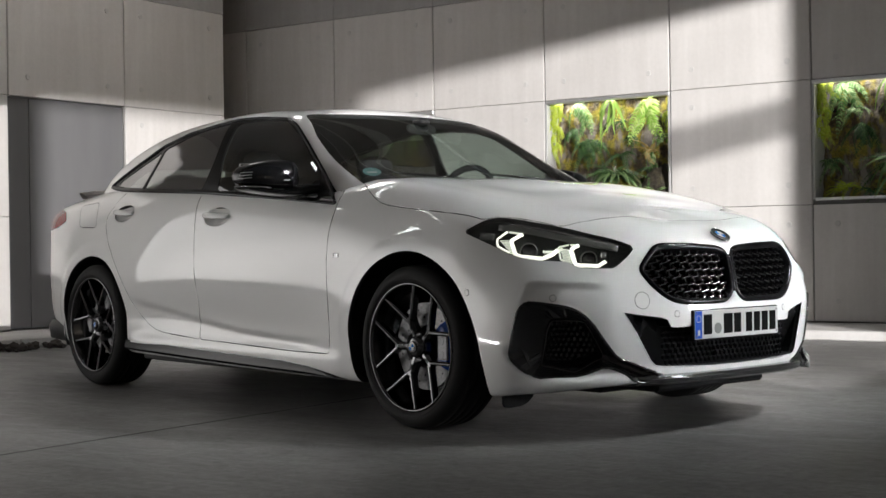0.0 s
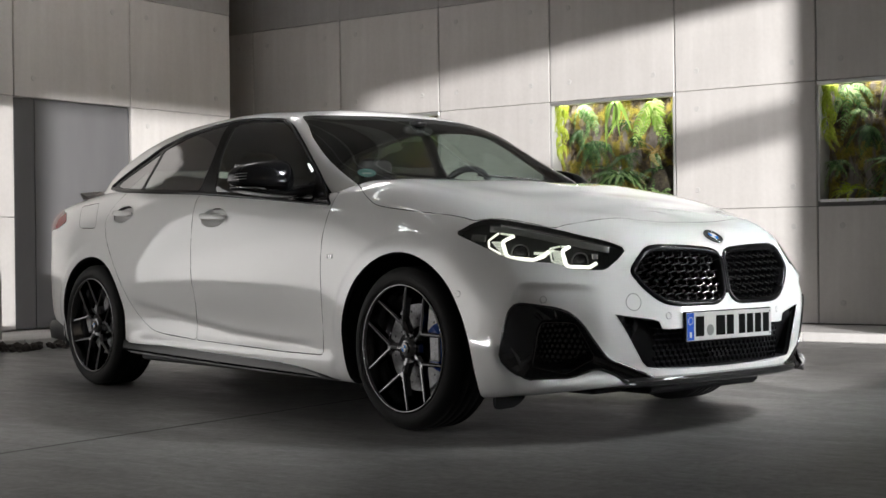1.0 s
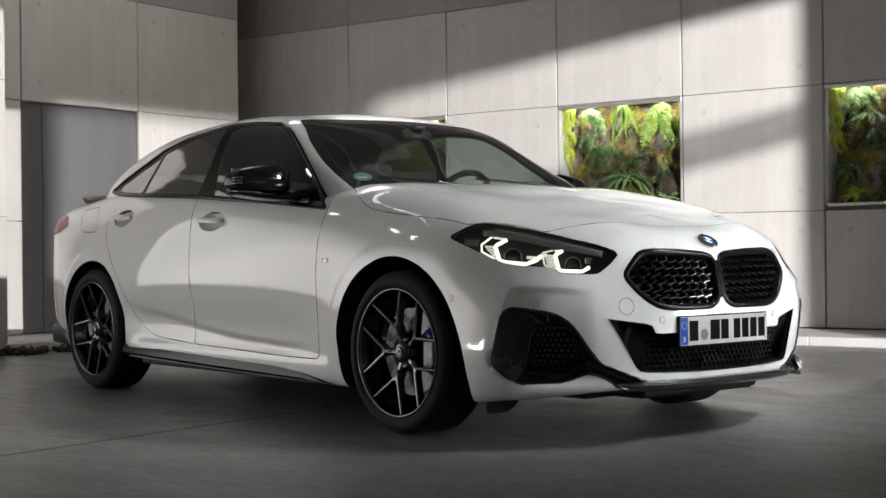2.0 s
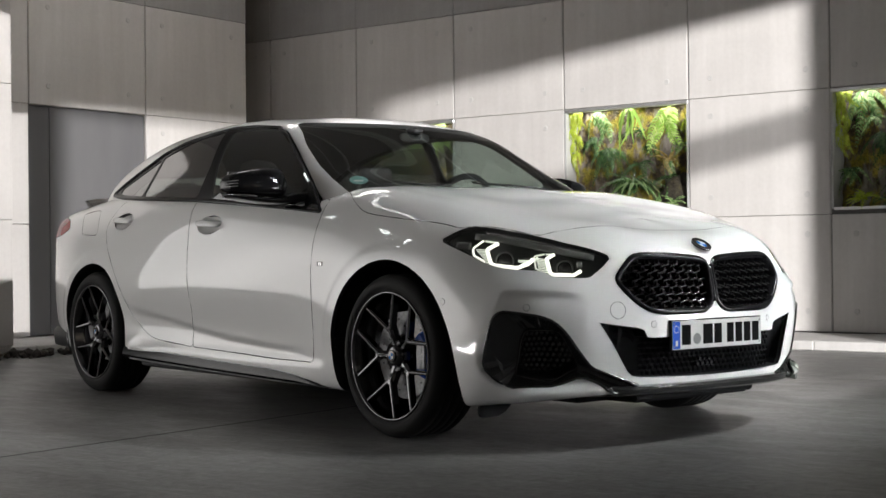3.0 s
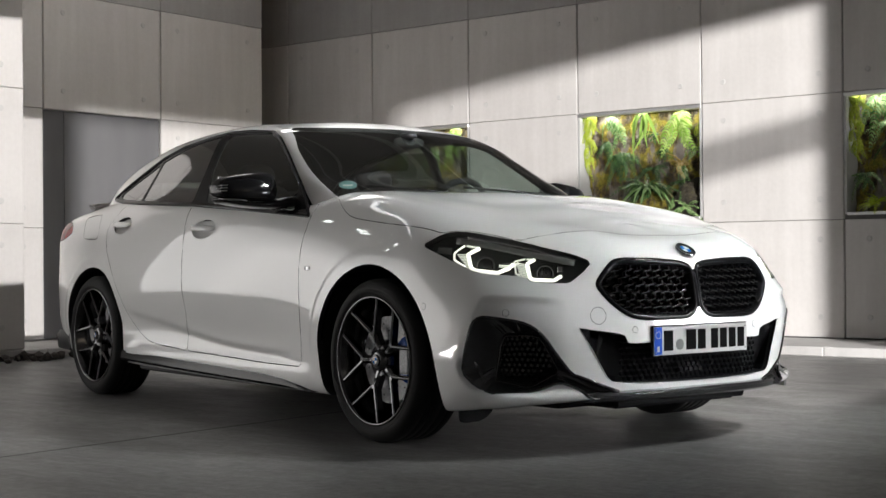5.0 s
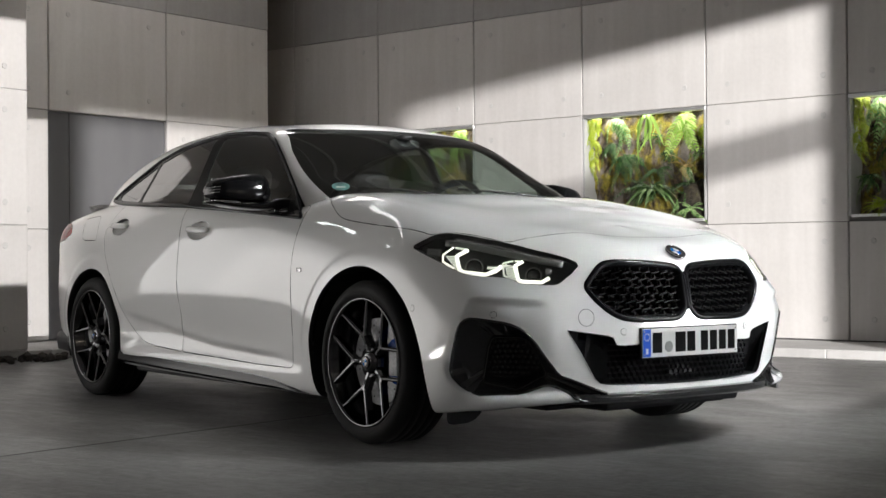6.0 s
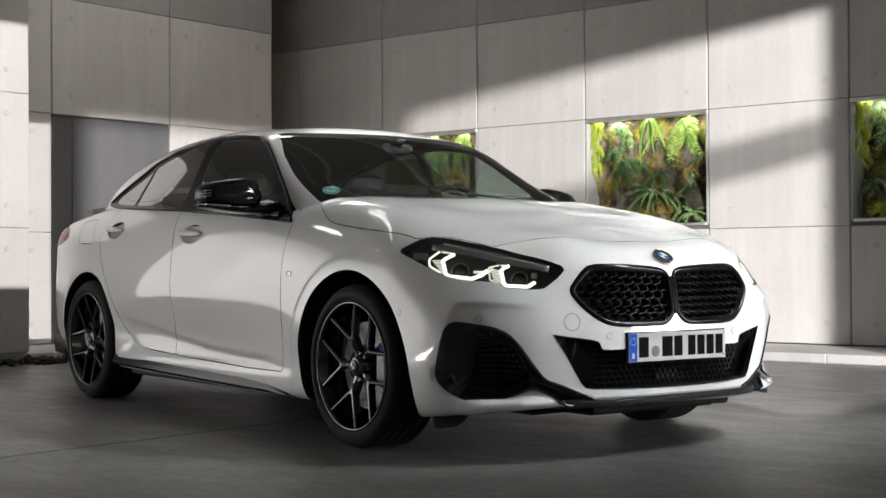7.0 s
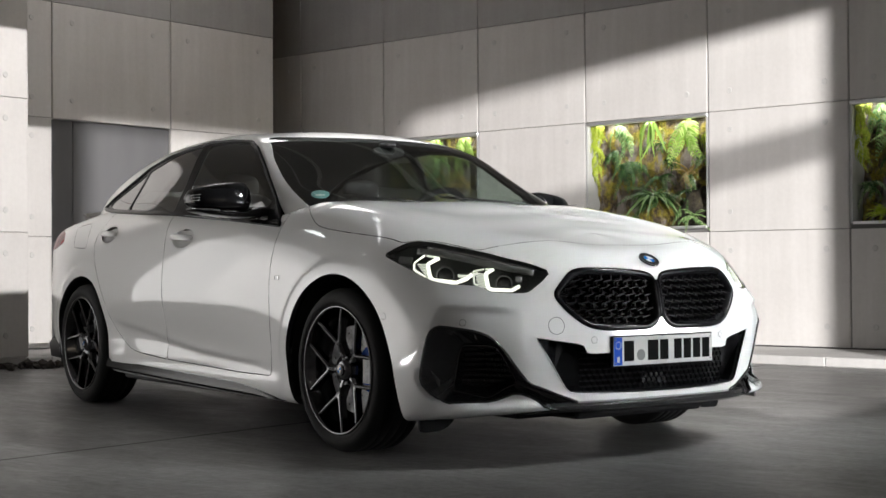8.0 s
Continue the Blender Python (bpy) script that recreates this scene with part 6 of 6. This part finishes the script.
# ---- the car: flanks ----
for side in (1, -1):
    def flip(p):
        return Vector((p[0], p[1] * side, p[2]))
    # black skirt along the sill, rising at its front end
    bm = bmesh.new()
    rings = []
    for k in range(41):
        x = -2.30 + (2.30 - 0.43) * k / 40
        top = 0.258 + (0.212 - 0.258) * k / 40
        if x > -0.66:
            top -= (x + 0.66) * 0.19
        bot = 0.206 - 0.038 * k / 40
        out = 0.872 + 0.012 * math.sin(math.pi * min(1, k / 36))
        rings.append([bm.verts.new((x, -side * w, z)) for w, z in ((0.80, top), (out + 0.004, top), (out + 0.011, bot + 0.6 * (top - bot)), (out + 0.014, bot + 0.25 * max(top - bot, 0.01)), (out + 0.004, bot), (0.80, bot - 0.004))])
    for a, b in zip(rings, rings[1:]):
        for j in range(6):
            bm.faces.new((a[j], a[(j + 1) % 6], b[(j + 1) % 6], b[j]))
    bm.faces.new(rings[0])
    bm.faces.new(rings[-1][::-1])
    bmesh.ops.recalc_face_normals(bm, faces=bm.faces)
    part("side_skirt", bm, TRIM, car, "black side skirt blade")
    # mirror: foot, arm, cap, lower shell, glass
    bm = bmesh.new()
    rings = []
    for y, z0, z1, x0, x1 in ((0.806, 1.020, 1.060, -0.905, -0.845), (0.812, 1.004, 1.082, -0.925, -0.822), (0.832, 0.982, 1.101, -0.940, -0.800), (0.872, 0.977, 1.107, -0.948, -0.790), (0.930, 0.976, 1.101, -0.954, -0.792),
                              (0.985, 0.979, 1.093, -0.958, -0.800), (1.030, 0.984, 1.083, -0.960, -0.816), (1.060, 0.990, 1.069, -0.960, -0.840), (1.074, 1.004, 1.048, -0.956, -0.872), (1.078, 1.012, 1.030, -0.945, -0.905)):
        ring = []
        for k in range(28):
            a = k * math.tau / 28
            c, q = (math.copysign(abs(f) ** 0.5, f) for f in (math.cos(a), math.sin(a)))
            z = (z0 + z1) / 2 + (z1 - z0) / 2 * q
            # the leading face leans back towards the crown
            ring.append(bm.verts.new(((x0 + x1) / 2 + (x1 - x0) / 2 * c - 0.34 * max(0, z - 1.02) * (c > 0), -side * y, z)))
        rings.append(ring)
    for ra, rb in zip(rings, rings[1:]):
        for k in range(28):
            bm.faces.new((ra[k], ra[(k + 1) % 28], rb[(k + 1) % 28], rb[k]))
    bm.faces.new(rings[0])
    bm.faces.new(rings[-1][::-1])
    bmesh.ops.recalc_face_normals(bm, faces=bm.faces)
    mirror = part("door_mirror", bm, CAP, car, "gloss black door mirror", smooth=True)
    # lower shell, set back behind a seam, running inboard into the arm
    bm = bmesh.new()
    rings = []
    for y, z0, z1, x0, x1 in ((0.690, 0.950, 0.990, -0.83, -0.70), (0.745, 0.950, 0.996, -0.86, -0.725), (0.800, 0.944, 0.996, -0.90, -0.765), (0.86, 0.944, 0.974, -0.935, -0.797), (0.93, 0.948, 0.973, -0.945, -0.800), (1.00, 0.956, 0.976, -0.950, -0.812), (1.05, 0.968, 0.981, -0.952, -0.835), (1.072, 0.980, 0.990, -0.948, -0.87)):
        ring = []
        for k in range(20):
            a = k * math.tau / 20
            c, q = (math.copysign(abs(f) ** 0.55, f) for f in (math.cos(a), math.sin(a)))
            ring.append(bm.verts.new(((x0 + x1) / 2 + (x1 - x0) / 2 * c, -side * y, (z0 + z1) / 2 + (z1 - z0) / 2 * q)))
        rings.append(ring)
    for ra, rb in zip(rings, rings[1:]):
        for k in range(20):
            bm.faces.new((ra[k], ra[(k + 1) % 20], rb[(k + 1) % 20], rb[k]))
    bm.faces.new(rings[0])
    bm.faces.new(rings[-1][::-1])
    bmesh.ops.recalc_face_normals(bm, faces=bm.faces)
    part("mirror_base", bm, CAP, mirror, smooth=True)
    part("indicator_strip", tube([flip((-0.795 - 0.085 * (k / 8) ** 3, -0.98 - 0.092 * k / 8, 0.9765 + 0.008 * k / 8)) for k in range(9)], 0.003, sides=6), CHROME, mirror, "thin bright indicator strip", smooth=True)
    for k in range(3):
        part("cap_rib", tube([flip((-0.90 + 0.05 * j, -1.076 + 0.002 * k - 0.003 * (j == 1), 1.018 + 0.012 * k)) for j in range(3)], 0.0022, sides=6), SMOKE, mirror, smooth=True)
    part("mirror_glass", boxes((-0.966, -0.958, -side * 0.94 - 0.09, -side * 0.94 + 0.09, 0.99, 1.09), bevel=0.003), CHROME, mirror, "mirror glass")
    # bright-edged black trim along the waist and round the windows' arch
    def flank(x, z, off):
        hits = [f.hit((x, -3, z), (0, 1, 0)) for f in (lower_form, upper_form)]
        p = min((h for h in hits if h), key=lambda h: h.y)
        return flip((x, p.y - off, z))
    waist = ([-2.80, -2.70, -2.60, -2.345, -1.70, -1.40, -0.90, -0.64, -0.552], [1.077, 1.060, 1.050, 1.036, 1.004, 0.982, 0.944, 0.922, 0.914])
    bm = bmesh.new()
    rings = []
    for k in range(91):
        x = -2.78 + 2.228 * k / 90
        z = float(np.interp(x, *waist))
        rings.append([bm.verts.new(flank(x, z + dz, off)) for dz, off in ((0.004, 0.001), (0.002, 0.006), (-0.008, 0.008), (-0.016, 0.006), (-0.018, 0.0))])
    for ra, rb in zip(rings, rings[1:]):
        for j in range(4):
            bm.faces.new((ra[j], ra[j + 1], rb[j + 1], rb[j]))
    bmesh.ops.recalc_face_normals(bm, faces=bm.faces)
    part("waist_trim", bm, TRIM, car, "black waist trim below the windows", smooth=True)
    arch_line = [p for p in SURROUND if p.y > 0.93 and not (p.x < -2.4 and p.y < 1.07)]
    arch_line = [Vector((-0.552, 0.908))] + arch_line
    line = [flank(p.x, p.y - 0.006, 0.001) for p in arch_line]
    part("arch_trim", tube(line, 0.008, sides=8, normal=(0, -side, 0.2)), TRIM, car, "black trim round the windows' arch", smooth=True)
    # sail panel at the foot of the front window
    sail = [flank(x, z, 0.004) for x, z in ((-0.553, 0.912), (-0.60, 0.936), (-0.742, 1.045), (-0.76, 1.040), (-0.73, 0.940), (-0.735, 0.932))]
    bm = bmesh.new()
    top = [bm.verts.new(p) for p in sail]
    low = [bm.verts.new(p + flip((0, 0.014, 0))) for p in sail]
    bm.faces.new(top)
    bm.faces.new(low[::-1])
    for k in range(6):
        bm.faces.new((top[k], top[(k + 1) % 6], low[(k + 1) % 6], low[k]))
    bmesh.ops.recalc_face_normals(bm, faces=bm.faces)
    part("sail_panel", bm, TRIM, car, "black mirror sail panel")
    # side badge: plain slanted bars
    q, n = on_lower("side", -0.468, 0.683)
    base = part("side_badge", boxes((-0.020, 0.020, -0.002, 0.002, -0.0085, 0.0085), bevel=0.001), SMOKE, car, "small grey badge of plain bars")
    base.matrix_local = Matrix.Translation(flip(q)) @ pose(0, 0, 0, 0, 0, 0)
    for k, mat in enumerate((CHROME, MATT, CHROME)):
        bar = part("badge_bar", boxes((0.008 - 0.006 * k, 0.0125 - 0.006 * k, -0.003, 0.003, -0.007, 0.007)), mat, base)

# boot-lid spoiler and rear valance
bm = bmesh.new()
rings = []
for k in range(31):
    y = -0.58 + 1.16 * k / 30
    x = -3.54 + 0.16 * (abs(y) / 0.58) ** 3
    rings.append([bm.verts.new((x + dx, y, z - 0.022 * (abs(y) / 0.58) ** 4)) for dx, z in ((0.12, 1.040), (0.06, 1.062), (-0.01, 1.082), (-0.02, 1.074), (0.02, 1.045))])
for a, b in zip(rings, rings[1:]):
    for j in range(5):
        bm.faces.new((a[j], a[(j + 1) % 5], b[(j + 1) % 5], b[j]))
bm.faces.new(rings[0])
bm.faces.new(rings[-1][::-1])
bmesh.ops.recalc_face_normals(bm, faces=bm.faces)
part("boot_spoiler", bm, GLOSS, car, "black boot-lid spoiler lip")
bm = bmesh.new()
rings = []
for k in range(33):
    a = math.pi * (k / 32 - 0.5)
    # runs round the tail from one rear arch to the other
    y = 0.845 * math.copysign(abs(math.sin(a)) ** 0.62, a)
    x = -3.02 - 0.56 * abs(math.cos(a)) ** 0.62
    rings.append([bm.verts.new((x * s + (1 - s) * -3.0, y * s, z)) for s, z in ((0.90, 0.20), (1.0, 0.225), (1.012, 0.30), (0.985, 0.33))])
for a, b in zip(rings, rings[1:]):
    for j in range(3):
        bm.faces.new((a[j], a[j + 1], b[j + 1], b[j]))
bmesh.ops.recalc_face_normals(bm, faces=bm.faces)
part("rear_valance", bm, MATT, car, "black rear valance", smooth=True)

# ---- the car: cabin ----
part("dashboard", ball(-0.78, 0, 0.90, 0.30, 0.66, 0.085, 4.0), FABRIC, car, "dark dashboard", smooth=True)
wheel_ring = [(0, 0.185 * math.cos(k * math.tau / 32), 0.185 * math.sin(k * math.tau / 32)) for k in range(32)]
steer = part("steering_wheel", tube(wheel_ring, 0.016, closed=True, sides=10, normal=(1, 0, 0)), FABRIC, car, "dark leather steering wheel", smooth=True)
steer.matrix_local = pose(-1.06, 0.37, 0.94, 0, 24, 0)
part("steering_hub", ball(0, 0, 0, 0.03, 0.07, 0.06, 3), FABRIC, steer, smooth=True)
for a in (0, 180, 270):
    sp = part("steering_spoke", boxes((-0.008, 0.008, 0.05, 0.18, -0.014, 0.014), bevel=0.004), FABRIC, steer)
    sp.matrix_local = pose(0, 0, 0, a, 0, 0)
for y in (-0.37, 0.37):
    seat = part("seat", ball(-1.72, y, 0.78, 0.085, 0.215, 0.33, 3.0), FABRIC, car, "dark fabric seat back", smooth=True)
    seat.matrix_local = pose(0, 0, 0)
    part("headrest", ball(-1.78, y, 1.145, 0.05, 0.105, 0.065, 2.8), FABRIC, seat, smooth=True)
    for d in (-0.05, 0.05):
        part("headrest_stem", tube([(-1.76, y + d, 1.06), (-1.78, y + d, 1.12)], 0.006, sides=6), CHROME, seat)
rear_seat = part("rear_seat", ball(-2.52, 0, 0.86, 0.10, 0.62, 0.26, 4.0), FABRIC, car, "dark fabric rear bench back", smooth=True)
for y in (-0.38, 0.0, 0.38):
    part("headrest", ball(-2.56, y, 1.08, 0.05, 0.11, 0.05, 3.0), FABRIC, rear_seat, smooth=True)
part("rear_view_mirror", ball(-0.98, 0.02, 1.285, 0.016, 0.09, 0.026, 3.0), MATT, car, "black rear-view mirror", smooth=True)
part("mirror_stem", tube([(-0.98, 0.02, 1.29), (-0.93, 0.02, 1.318)], 0.012), GLOSS, car, smooth=True)
part("sensor_pod", ball(-0.955, 0.0, 1.315, 0.045, 0.035, 0.014, 3), MATT, car, smooth=True)
part("cowl", tube([(-0.545, -0.70, 0.965), (-0.43, -0.42, 0.975), (-0.395, 0, 0.985), (-0.43, 0.42, 0.975), (-0.545, 0.70, 0.965)], 0.028, sides=8, flat=0.5), MATT, car, "black scuttle cover", smooth=True)
for side, (a, b) in enumerate((((-0.42, 0.60, 1.0), (-0.50, -0.02, 1.045)), ((-0.41, -0.05, 1.0), (-0.565, -0.52, 1.045)))):
    blade = part("wiper", tube([Vector(a), Vector(a).lerp(Vector(b), 0.5) + Vector((0.006, 0, 0.004)), Vector(b)], 0.006, sides=6), MATT, car, "black wiper arm")
# round sticker in the corner of the windscreen
stick = upper_form.tree.ray_cast(Vector((4.442, -4.064, 0.714)), (Vector((-0.58, -0.600, 1.052)) - Vector((4.442, -4.064, 0.714))).normalized())
q, n = stick[0], upper_form.normal(stick[0])
disc = part("screen_sticker", lathe([(0, 0.0), (0.040, 0.0), (0.040, 0.001), (0, 0.001)], 32), STICKER, car, "round pale teal sticker behind the glass")
disc.matrix_local = Matrix.Translation(q - n * 0.008) @ n.to_track_quat("-Y", "Z").to_matrix().to_4x4()
part("sticker_bar", boxes((-0.022, 0.020, -0.0022, -0.001, -0.016, -0.002)), BADGE_WHITE, disc, "plain white bar")
